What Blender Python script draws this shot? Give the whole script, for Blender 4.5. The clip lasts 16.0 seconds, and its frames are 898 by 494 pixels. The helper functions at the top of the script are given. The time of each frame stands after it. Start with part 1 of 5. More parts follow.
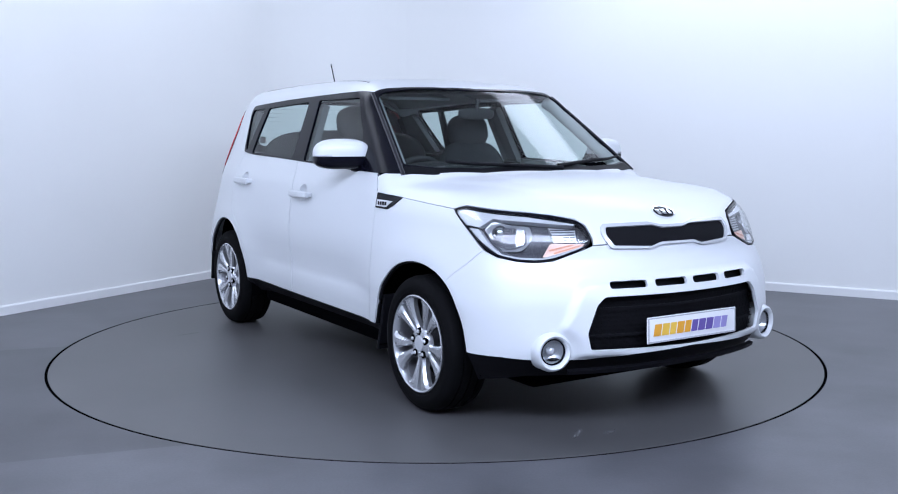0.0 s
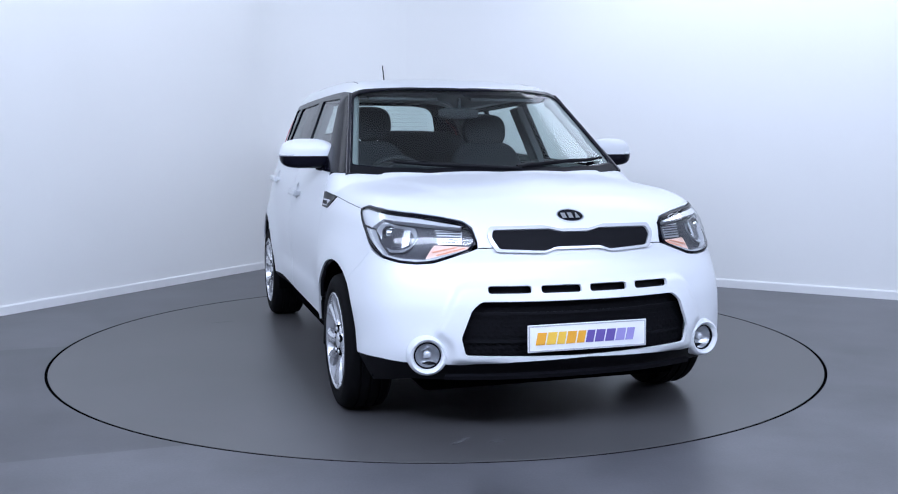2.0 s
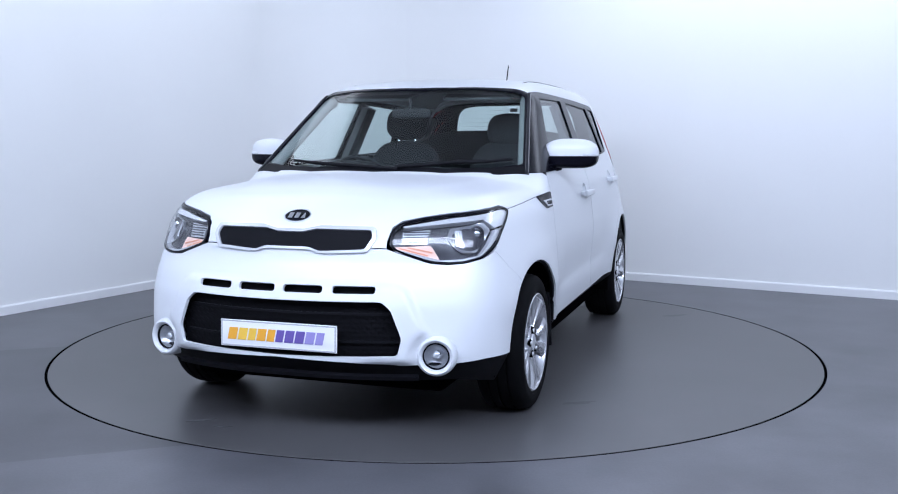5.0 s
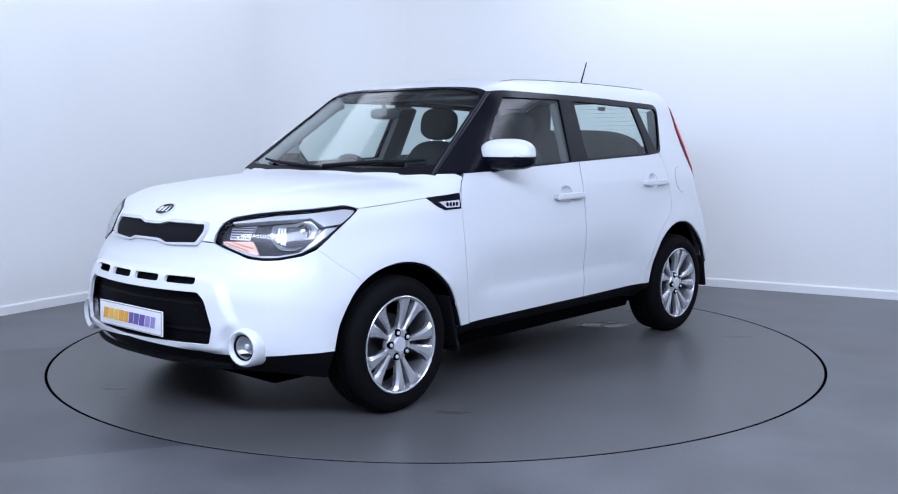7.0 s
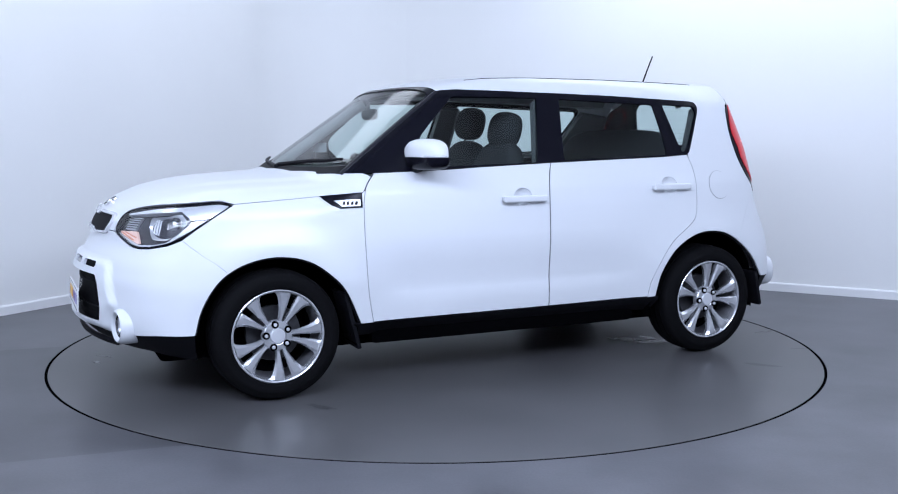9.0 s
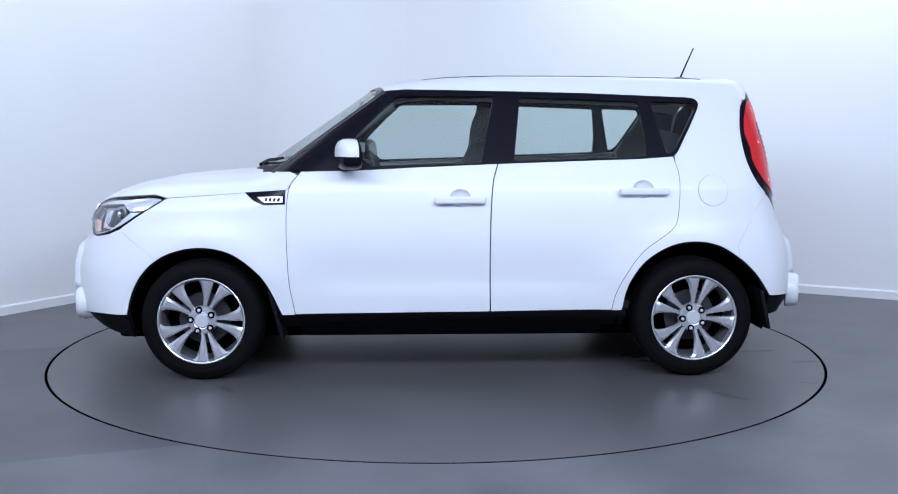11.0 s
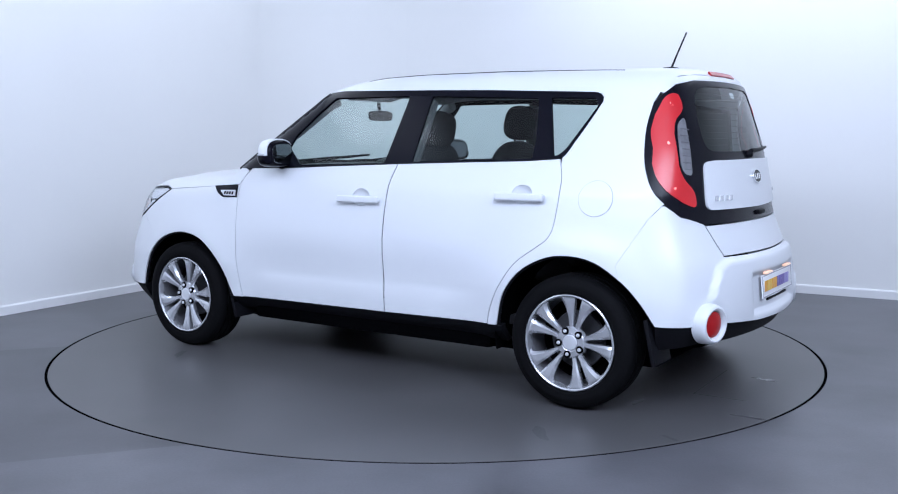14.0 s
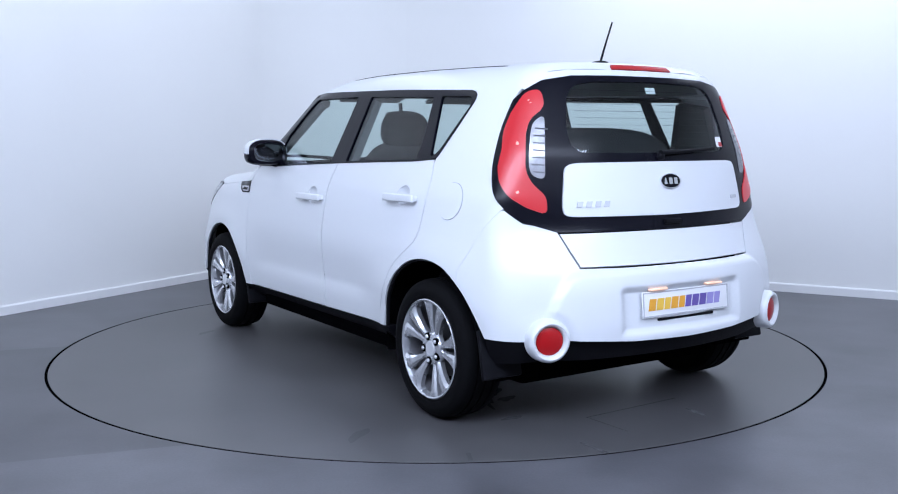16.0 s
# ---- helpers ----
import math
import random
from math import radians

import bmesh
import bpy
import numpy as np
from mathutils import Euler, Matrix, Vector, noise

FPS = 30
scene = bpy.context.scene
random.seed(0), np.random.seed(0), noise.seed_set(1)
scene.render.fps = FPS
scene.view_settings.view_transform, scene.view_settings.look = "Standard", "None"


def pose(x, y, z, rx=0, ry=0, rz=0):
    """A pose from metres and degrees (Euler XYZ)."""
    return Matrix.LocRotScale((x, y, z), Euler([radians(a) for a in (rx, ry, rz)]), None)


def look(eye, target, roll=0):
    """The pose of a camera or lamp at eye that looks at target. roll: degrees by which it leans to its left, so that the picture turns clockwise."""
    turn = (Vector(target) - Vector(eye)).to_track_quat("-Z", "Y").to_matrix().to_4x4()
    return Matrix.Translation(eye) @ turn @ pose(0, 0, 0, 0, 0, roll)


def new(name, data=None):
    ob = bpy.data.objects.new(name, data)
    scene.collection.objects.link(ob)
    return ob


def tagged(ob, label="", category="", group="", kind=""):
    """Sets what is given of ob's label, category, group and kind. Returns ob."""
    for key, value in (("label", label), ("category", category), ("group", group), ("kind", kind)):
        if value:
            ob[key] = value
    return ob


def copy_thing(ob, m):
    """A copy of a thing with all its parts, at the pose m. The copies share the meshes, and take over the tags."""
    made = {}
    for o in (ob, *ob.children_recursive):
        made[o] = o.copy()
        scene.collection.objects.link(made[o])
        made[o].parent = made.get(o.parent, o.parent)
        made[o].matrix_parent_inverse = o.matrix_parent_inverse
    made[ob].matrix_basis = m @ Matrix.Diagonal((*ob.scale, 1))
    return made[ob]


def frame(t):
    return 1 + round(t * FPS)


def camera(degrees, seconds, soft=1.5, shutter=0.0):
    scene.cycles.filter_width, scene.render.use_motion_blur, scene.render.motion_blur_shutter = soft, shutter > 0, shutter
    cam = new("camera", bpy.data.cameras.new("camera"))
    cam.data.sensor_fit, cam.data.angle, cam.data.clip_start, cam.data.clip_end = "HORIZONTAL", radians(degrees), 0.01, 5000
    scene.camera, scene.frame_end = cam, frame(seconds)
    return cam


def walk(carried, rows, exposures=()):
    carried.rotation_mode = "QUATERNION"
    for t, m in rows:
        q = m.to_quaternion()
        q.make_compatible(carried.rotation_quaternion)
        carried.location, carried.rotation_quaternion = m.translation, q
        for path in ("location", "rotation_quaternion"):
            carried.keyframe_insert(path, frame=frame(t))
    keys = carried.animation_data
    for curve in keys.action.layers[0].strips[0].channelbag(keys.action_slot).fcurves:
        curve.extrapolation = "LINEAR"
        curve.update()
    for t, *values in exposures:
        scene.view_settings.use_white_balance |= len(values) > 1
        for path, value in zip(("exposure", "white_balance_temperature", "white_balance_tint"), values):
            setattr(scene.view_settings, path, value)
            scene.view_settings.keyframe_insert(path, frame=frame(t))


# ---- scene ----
cam = camera(49.44, 16.0, soft=1.1)
YAW, PITCH = radians(0.676), radians(-6.441)
EYE = Vector((0.0, -5.915, 1.262))
AIM = EYE + Vector((math.sin(YAW) * math.cos(PITCH), math.cos(YAW) * math.cos(PITCH), math.sin(PITCH)))
walk(cam, [(0.0, look(EYE, AIM)), (16.0, look(EYE, AIM))], exposures=[(0.0, -0.13, 5570, 16), (16.0, -0.13, 5570, 16)])

# ---- light ----
world = bpy.data.worlds.new("world")
scene.world = world
world.use_nodes = True
world.node_tree.nodes["Background"].inputs["Color"].default_value = (0.75, 0.85, 1.0, 1)
world.node_tree.nodes["Background"].inputs["Strength"].default_value = 0.05


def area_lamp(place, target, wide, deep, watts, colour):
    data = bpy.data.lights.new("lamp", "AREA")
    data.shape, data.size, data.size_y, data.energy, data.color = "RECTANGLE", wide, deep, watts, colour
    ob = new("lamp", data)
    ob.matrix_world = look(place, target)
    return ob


# unseen area lamps added high in front to brighten the car's near side
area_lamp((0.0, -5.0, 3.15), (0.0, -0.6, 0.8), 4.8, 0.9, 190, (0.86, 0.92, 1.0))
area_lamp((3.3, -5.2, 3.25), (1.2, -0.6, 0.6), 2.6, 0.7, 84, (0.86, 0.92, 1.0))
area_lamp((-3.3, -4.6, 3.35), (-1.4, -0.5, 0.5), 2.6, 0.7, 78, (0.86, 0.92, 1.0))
# unseen area lamps added under the ceiling to brighten the two back walls
RIGHT_WAY, LEFT_WAY = Vector((0.866, -0.5, 0)), Vector((-0.5, -0.866, 0))
for way, inward, far, off, length, watts, tone in ((RIGHT_WAY, LEFT_WAY, 5.0, 0.85, 4.6, 66, (0.94, 0.97, 1.0)), (LEFT_WAY, RIGHT_WAY, 3.6, 0.85, 5.0, 39, (0.97, 1.0, 0.98))):
    spot = Vector((-1.173, 4.292, 3.45)) + way * far + inward * off
    wall_fill = area_lamp(spot, spot - Vector((0, 0, 1)), length, 1.0, watts, tone)
    wall_fill.matrix_world = Matrix.Translation(spot) @ pose(0, 0, 0, 0, 0, math.degrees(math.atan2(way.y, way.x)))

# ---- materials ----
def material(name, base, rough=0.5, metal=0.0, coat=0.0, spec=0.5, grain=0.0, scale=40.0, bump=0.0, stain=0.0, stain_scale=1.5, coat_rough=0.03):
    """A principled surface with fine grain and broad stains in its colour and a fine relief."""
    m = bpy.data.materials.new(name)
    m.use_nodes = True
    t = m.node_tree
    b = t.nodes["Principled BSDF"]
    b.inputs["Base Color"].default_value = (*base, 1)
    b.inputs["Roughness"].default_value = rough
    b.inputs["Metallic"].default_value = metal
    b.inputs["Coat Weight"].default_value = coat
    b.inputs["Coat Roughness"].default_value = coat_rough
    b.inputs["Specular IOR Level"].default_value = spec
    if grain or stain or bump:
        co = t.nodes.new("ShaderNodeTexCoord")
        fine = t.nodes.new("ShaderNodeTexNoise")
        fine.inputs["Scale"].default_value, fine.inputs["Detail"].default_value = scale, 6
        wide = t.nodes.new("ShaderNodeTexNoise")
        wide.inputs["Scale"].default_value, wide.inputs["Detail"].default_value = stain_scale, 4
        wide.inputs["Roughness"].default_value, wide.inputs["Distortion"].default_value = 0.52, 0.15
        for n in (fine, wide):
            t.links.new(co.outputs["Object"], n.inputs["Vector"])
        val = None
        for n, amount in ((fine, grain), (wide, stain)):
            r = t.nodes.new("ShaderNodeMapRange")
            r.inputs["From Min"].default_value, r.inputs["From Max"].default_value = 0.22, 0.78
            r.inputs["To Min"].default_value, r.inputs["To Max"].default_value = 1 - amount, 1 + amount
            t.links.new(n.outputs["Fac"], r.inputs["Value"])
            if val is None:
                val = r.outputs["Result"]
            else:
                mul = t.nodes.new("ShaderNodeMath")
                mul.operation = "MULTIPLY"
                t.links.new(val, mul.inputs[0])
                t.links.new(r.outputs["Result"], mul.inputs[1])
                val = mul.outputs[0]
        vm = t.nodes.new("ShaderNodeVectorMath")
        vm.operation = "SCALE"
        vm.inputs[0].default_value = base
        t.links.new(val, vm.inputs["Scale"])
        t.links.new(vm.outputs["Vector"], b.inputs["Base Color"])
        rr = t.nodes.new("ShaderNodeMapRange")
        rr.inputs["To Min"].default_value, rr.inputs["To Max"].default_value = max(0.02, rough - 0.035), min(1, rough + 0.035)
        t.links.new(wide.outputs["Fac"], rr.inputs["Value"])
        t.links.new(rr.outputs["Result"], b.inputs["Roughness"])
        if bump:
            bn = t.nodes.new("ShaderNodeBump")
            bn.inputs["Strength"].default_value, bn.inputs["Distance"].default_value = bump, 0.002
            t.links.new(fine.outputs["Fac"], bn.inputs["Height"])
            t.links.new(bn.outputs["Normal"], b.inputs["Normal"])
    return m


def glass_material(name, tint, gloss=0.05, rough=0.01):
    """A thin tinted pane: clear passage with a mirror film that grows at grazing angles."""
    m = bpy.data.materials.new(name)
    m.use_nodes = True
    t = m.node_tree
    t.nodes.remove(t.nodes["Principled BSDF"])
    clear = t.nodes.new("ShaderNodeBsdfTransparent")
    clear.inputs["Color"].default_value = (*tint, 1)
    film = t.nodes.new("ShaderNodeBsdfGlossy")
    film.inputs["Roughness"].default_value = rough
    facing = t.nodes.new("ShaderNodeLayerWeight")
    facing.inputs["Blend"].default_value = 0.5
    power = t.nodes.new("ShaderNodeMath")
    power.operation, power.inputs[1].default_value = "POWER", 5.0
    fr = t.nodes.new("ShaderNodeMath")
    fr.operation, fr.inputs[1].default_value, fr.inputs[2].default_value = "MULTIPLY_ADD", 0.9, gloss
    t.links.new(facing.outputs["Facing"], power.inputs[0])
    t.links.new(power.outputs[0], fr.inputs[0])
    mix = t.nodes.new("ShaderNodeMixShader")
    t.links.new(fr.outputs[0], mix.inputs["Fac"])
    t.links.new(clear.outputs["BSDF"], mix.inputs[1])
    t.links.new(film.outputs["BSDF"], mix.inputs[2])
    t.links.new(mix.outputs["Shader"], t.nodes["Material Output"].inputs["Surface"])
    return m


def glow_material(name, colour, strength, base=None):
    m = material(name, base or colour, 0.3, coat=0.15)
    b = m.node_tree.nodes["Principled BSDF"]
    b.inputs["Emission Color"].default_value = (*colour, 1)
    b.inputs["Emission Strength"].default_value = strength
    return m


WALL = material("wall_paint", (0.80, 0.802, 0.792), 0.6, grain=0.012, scale=220, bump=0.12, stain=0.02, stain_scale=0.8)
CEIL = material("ceiling_paint", (0.8, 0.8, 0.8), 0.8, grain=0.01, stain=0.01)
SKIRT = material("skirting_gloss_paint", (0.80, 0.80, 0.80), 0.35, grain=0.01, scale=90, stain=0.03)
FLOOR = material("grey_vinyl_floor", (0.098, 0.098, 0.108), 0.38, spec=0.34, grain=0.10, scale=90, bump=0.06, stain=0.38, stain_scale=1.9)


def sheet_joints(mat, darker):
    """Vinyl laid in sheets: one strip of a darker roll, with a fine joint line on each side."""
    t = mat.node_tree
    b = t.nodes["Principled BSDF"]
    link = b.inputs["Base Color"].links[0]
    source = link.from_socket
    co = t.nodes.new("ShaderNodeTexCoord")
    sep = t.nodes.new("ShaderNodeSeparateXYZ")
    rot = t.nodes.new("ShaderNodeVectorRotate")
    rot.rotation_type = "Z_AXIS"
    rot.inputs["Angle"].default_value = radians(-18.0)
    t.links.new(co.outputs["Object"], rot.inputs["Vector"])
    t.links.new(rot.outputs["Vector"], sep.inputs["Vector"])

    def math_node(op, a, v):
        n = t.nodes.new("ShaderNodeMath")
        n.operation = op
        t.links.new(a, n.inputs[0])
        if hasattr(v, "is_linked"):
            t.links.new(v, n.inputs[1])
        else:
            n.inputs[1].default_value = v
        return n.outputs[0]

    strip = math_node("MULTIPLY", math_node("GREATER_THAN", sep.outputs["Y"], -1.58), math_node("LESS_THAN", sep.outputs["Y"], 0.62))
    strip = math_node("MULTIPLY", strip, math_node("LESS_THAN", sep.outputs["X"], 0.4))
    tone = math_node("MULTIPLY_ADD", strip, -darker)
    tone.node.inputs[2].default_value = 1.0
    vm = t.nodes.new("ShaderNodeVectorMath")
    vm.operation = "SCALE"
    t.links.new(source, vm.inputs[0])
    t.links.new(tone, vm.inputs["Scale"])
    t.links.new(vm.outputs["Vector"], b.inputs["Base Color"])


sheet_joints(FLOOR, 0.28)
DISC = material("turntable_vinyl", (0.086, 0.084, 0.087), 0.36, spec=0.38, grain=0.03, scale=90, stain=0.24, stain_scale=1.1)
PAINT = material("white_car_paint", (0.67, 0.685, 0.71), 0.40, coat=0.22, grain=0.004, scale=400, coat_rough=0.14)
GLOSS_BLACK = material("gloss_black", (0.004, 0.004, 0.008), 0.22, spec=0.14, grain=0.05, scale=200)
MOULDING = material("glossy_moulding", (0.006, 0.006, 0.012), 0.16, spec=0.5)
PLASTIC = material("black_plastic", (0.005, 0.005, 0.007), 0.55, spec=0.12, grain=0.2, scale=300, bump=0.2, stain=0.1)
MESH_BLACK = material("grille_black", (0.005, 0.005, 0.007), 0.7, spec=0.12, grain=0.1, scale=200)
WET = material("wet_mark", (0.125, 0.125, 0.13), 0.22, grain=0.25, scale=40)
SCUFF = material("dark_scuff", (0.052, 0.052, 0.055), 0.4, grain=0.3, scale=60)
RUBBER = material("tyre_rubber", (0.004, 0.004, 0.0048), 0.75, spec=0.07, grain=0.2, scale=150, bump=0.15, stain=0.15)
ALLOY = material("alloy_silver", (0.61, 0.62, 0.65), 0.26, metal=0.72, coat=0.3, grain=0.03, scale=300)
DARK_ALLOY = material("brake_shadow_metal", (0.05, 0.05, 0.055), 0.5, metal=0.6, grain=0.2, scale=60)
BARREL_METAL = material("barrel_metal", (0.24, 0.24, 0.26), 0.4, metal=0.7, grain=0.15, scale=60)
CHROME = material("chrome", (0.85, 0.86, 0.88), 0.08, metal=1.0)
SATIN = material("satin_silver", (0.66, 0.67, 0.70), 0.25, metal=0.35)
# near-black for liners and underside; also stands for shade behind spokes and nuts
NEAR_BLACK = material("wheel_well_felt", (0.002, 0.002, 0.0025), 1.0, spec=0.0, grain=0.2, scale=100, stain=0.2)
CLOTH = material("dark_seat_cloth", (0.022, 0.023, 0.027), 0.9, grain=0.2, scale=120, bump=0.08, stain=0.15)
TRIM_IN = material("dark_interior_plastic", (0.018, 0.018, 0.021), 0.6, grain=0.1, scale=200, bump=0.15)
PILLAR_TRIM = material("grey_pillar_trim", (0.13, 0.135, 0.14), 0.7, grain=0.06, scale=200)
LINING = material("pale_headlining", (0.33, 0.34, 0.34), 0.9, grain=0.08, scale=250)
GLASS = glass_material("window_glass", (0.78, 0.86, 0.84), 0.05, 0.09)
SEAL_DARK = material("dark_joint_filler", (0.045, 0.045, 0.05), 0.7, spec=0.2)
JOINT_GREY = material("grey_joint_seal", (0.09, 0.09, 0.10), 0.8, spec=0.2, grain=0.1, scale=120)
LENS = glass_material("lamp_lens", (0.96, 0.97, 0.98), 0.05)
# darkened metal stands in for the dark car side the mirrors would reflect
MIRROR = material("mirror_glass", (0.16, 0.17, 0.19), 0.03, metal=1.0)
REVERSE_LENS = material("grey_reversing_lens", (0.24, 0.24, 0.26), 0.22, metal=0.4, coat=0.4, grain=0.25, scale=25)
RED_LENS = glow_material("red_lamp_lens", (0.9, 0.02, 0.03), 0.17, (0.42, 0.008, 0.013))
LAMP_CLEAR = material("clear_lamp_grey", (0.58, 0.59, 0.62), 0.3, metal=0.8)
LAMP_SILVER = material("lamp_silver", (0.75, 0.76, 0.79), 0.22, metal=0.5)
HOUSING = material("lamp_housing_dark", (0.045, 0.045, 0.055), 0.3, metal=0.2)
WARM = glow_material("warm_plate_lamp", (1.0, 0.62, 0.42), 0.5)
# small bright emissive spots on the red tail lamps
SPOT = glow_material("lit_lamp_spot", (1.0, 0.30, 0.24), 0.75)
RED_DARK = material("red_reflector", (0.36, 0.006, 0.008), 0.3, spec=0.25, coat=0.2)
# warm reflection in the headlamp, put into the colour with weak emission
AMBER = glow_material("amber_reflector", (1.0, 0.55, 0.40), 0.10, (0.85, 0.60, 0.50))
PLATE_WHITE = material("plate_white", (0.78, 0.78, 0.80), 0.35, coat=0.3)
STREAK = material("orange_lamp_streak", (0.80, 0.36, 0.22), 0.3, coat=0.4)
ORANGE = material("orange_print", (0.75, 0.36, 0.03), 0.4)
AMBER_PRINT = material("amber_print", (0.80, 0.50, 0.06), 0.4)
PURPLE = material("purple_print", (0.13, 0.09, 0.33), 0.4)
VIOLET = material("violet_print", (0.30, 0.26, 0.55), 0.4)


# ---- mesh helpers ----
def mesh_object(name, verts, faces, mat, parent=None, label="", smooth=True, normals=None, sharp=()):
    me = bpy.data.meshes.new(name)
    me.from_pydata([tuple(map(float, v)) for v in verts], [], faces)
    me.materials.append(mat)
    if smooth:
        me.polygons.foreach_set("use_smooth", [True] * len(me.polygons))
    me.update()
    if sharp:
        me.edges.foreach_set("use_edge_sharp", [frozenset(e.vertices) in sharp for e in me.edges])
    if normals is not None:
        me.normals_split_custom_set(normals)
    ob = new(name, me)
    if parent is not None:
        ob.parent = parent
    if label:
        ob["label"] = label
    return ob


def part(name, bm, mat, parent, label="", smooth_angle=40):
    """Links a bmesh as one mesh object under a thing or a part."""
    me = bpy.data.meshes.new(name)
    bm.normal_update()
    for f in bm.faces:
        f.smooth = True
    for e in bm.edges:
        if len(e.link_faces) == 2 and e.calc_face_angle(0) > radians(smooth_angle):
            e.smooth = False
    bm.to_mesh(me)
    bm.free()
    me.materials.append(mat)
    ob = new(name, me)
    if parent is not None:
        ob.parent = parent
    if label:
        ob["label"] = label
    return ob


def box_bm(size, centre, bevel=0.01, segments=2, m=None):
    bm = bmesh.new()
    bmesh.ops.create_cube(bm, size=1.0)
    bmesh.ops.scale(bm, vec=size, verts=bm.verts)
    if bevel:
        bmesh.ops.bevel(bm, geom=list(bm.edges), offset=bevel, segments=segments, affect="EDGES", profile=0.6)
    bmesh.ops.transform(bm, matrix=Matrix.Translation(centre) @ (m or Matrix()), verts=bm.verts)
    return bm


def lathe_bm(profile, steps=64, closed=False):
    """Turns a profile of (radius, y) round the y axis."""
    bm = bmesh.new()
    rings = []
    for k in range(steps):
        a = 2 * math.pi * k / steps
        rings.append([bm.verts.new((r * math.cos(a), y, r * math.sin(a))) for r, y in profile])
    n = len(profile)
    for k in range(steps):
        p, q = rings[k], rings[(k + 1) % steps]
        for i in range(n if closed else n - 1):
            bm.faces.new((p[i], p[(i + 1) % n], q[(i + 1) % n], q[i]))
    bmesh.ops.recalc_face_normals(bm, faces=bm.faces)
    return bm


def tube_bm(points, radii, steps=10):
    bm = bmesh.new()
    rings = []
    pts = [Vector(p) for p in points]
    for i, p in enumerate(pts):
        d = (pts[min(i + 1, len(pts) - 1)] - pts[max(i - 1, 0)]).normalized()
        side = d.cross(Vector((0, 0, 1)) if abs(d.z) < 0.9 else Vector((1, 0, 0))).normalized()
        up = side.cross(d)
        r = radii[i] if isinstance(radii, (list, tuple)) else radii
        rings.append([bm.verts.new(p + r * (math.cos(2 * math.pi * k / steps) * side + math.sin(2 * math.pi * k / steps) * up)) for k in range(steps)])
    for p, q in zip(rings, rings[1:]):
        for k in range(steps):
            bm.faces.new((p[k], p[(k + 1) % steps], q[(k + 1) % steps], q[k]))
    bm.faces.new(rings[0])
    bm.faces.new(rings[-1])
    bmesh.ops.recalc_face_normals(bm, faces=bm.faces)
    return bm


# ---- the room ----
CORNER = Vector((-1.173, 4.292, 0))
ROOM_TURN = -30.0
ROOM_H, ROOM_R, ROOM_F = 3.6, 10.0, 9.6      # height, length along the right-hand wall, depth towards the viewer
ROOM = Matrix.Translation(CORNER) @ pose(0, 0, 0, 0, 0, ROOM_TURN)   # local x along one back wall, -y along the other
TABLE_R = 2.237


def wall(name, a, b, thick=0.15):
    """A wall from a to b in the room's own axes, its inner face on that line."""
    a, b = Vector((*a, 0)), Vector((*b, 0))
    d = (b - a).normalized()
    n = Vector((-d.y, d.x, 0)) * thick
    vs = [ROOM @ p for p in (a, b, b + n, a + n)]
    bm = bmesh.new()
    low = [bm.verts.new(p) for p in vs]
    top = [bm.verts.new(p + Vector((0, 0, ROOM_H))) for p in vs]
    bm.faces.new(low[::-1])
    bm.faces.new(top)
    for k in range(4):
        bm.faces.new((low[k], low[(k + 1) % 4], top[(k + 1) % 4], top[k]))
    bmesh.ops.recalc_face_normals(bm, faces=bm.faces)
    return tagged(part(name, bm, WALL, None, "plain white painted studio wall"), category="wall", kind="structure")


def skirting(a, b):
    a, b = Vector((*a, 0)), Vector((*b, 0))
    d = (b - a).normalized()
    n = Vector((d.y, -d.x, 0))
    bm = bmesh.new()
    prof = [(0.002, 0.0), (0.016, 0.0), (0.016, 0.060), (0.011, 0.070), (0.002, 0.071)]
    ends = []
    for p in (a, b):
        ends.append([bm.verts.new(ROOM @ (p + n * off + Vector((0, 0, h)))) for off, h in prof])
    for k in range(len(prof)):
        bm.faces.new((ends[0][k], ends[0][(k + 1) % len(prof)], ends[1][(k + 1) % len(prof)], ends[1][k]))
    bm.faces.new(ends[0])
    bm.faces.new(ends[1])
    bmesh.ops.recalc_face_normals(bm, faces=bm.faces)
    return tagged(part("skirting", bm, SKIRT, None, "white painted skirting board along the studio wall", 20), category="baseboard", kind="structure")


COVE = 1.0
arc = [(COVE - COVE * math.cos(radians(a)), -COVE + COVE * math.sin(radians(a))) for a in range(0, 91, 5)]


def wall_corner(thick=0.15):
    bm = bmesh.new()
    cols = []
    for x, y in arc:
        out = Vector((x - COVE, y + COVE, 0)).normalized() * thick
        p = Vector((x, y, 0))
        cols.append([bm.verts.new(ROOM @ (q + Vector((0, 0, h)))) for q, h in ((p, 0), (p, ROOM_H), (p + out, ROOM_H), (p + out, 0))])
    for p, q in zip(cols, cols[1:]):
        for k in range(4):
            bm.faces.new((p[k], p[(k + 1) % 4], q[(k + 1) % 4], q[k]))
    bm.faces.new(cols[0])
    bm.faces.new(cols[-1])
    bmesh.ops.recalc_face_normals(bm, faces=bm.faces)
    return tagged(part("wall_corner", bm, WALL, None, "rounded white corner between the studio walls"), category="wall", kind="structure")


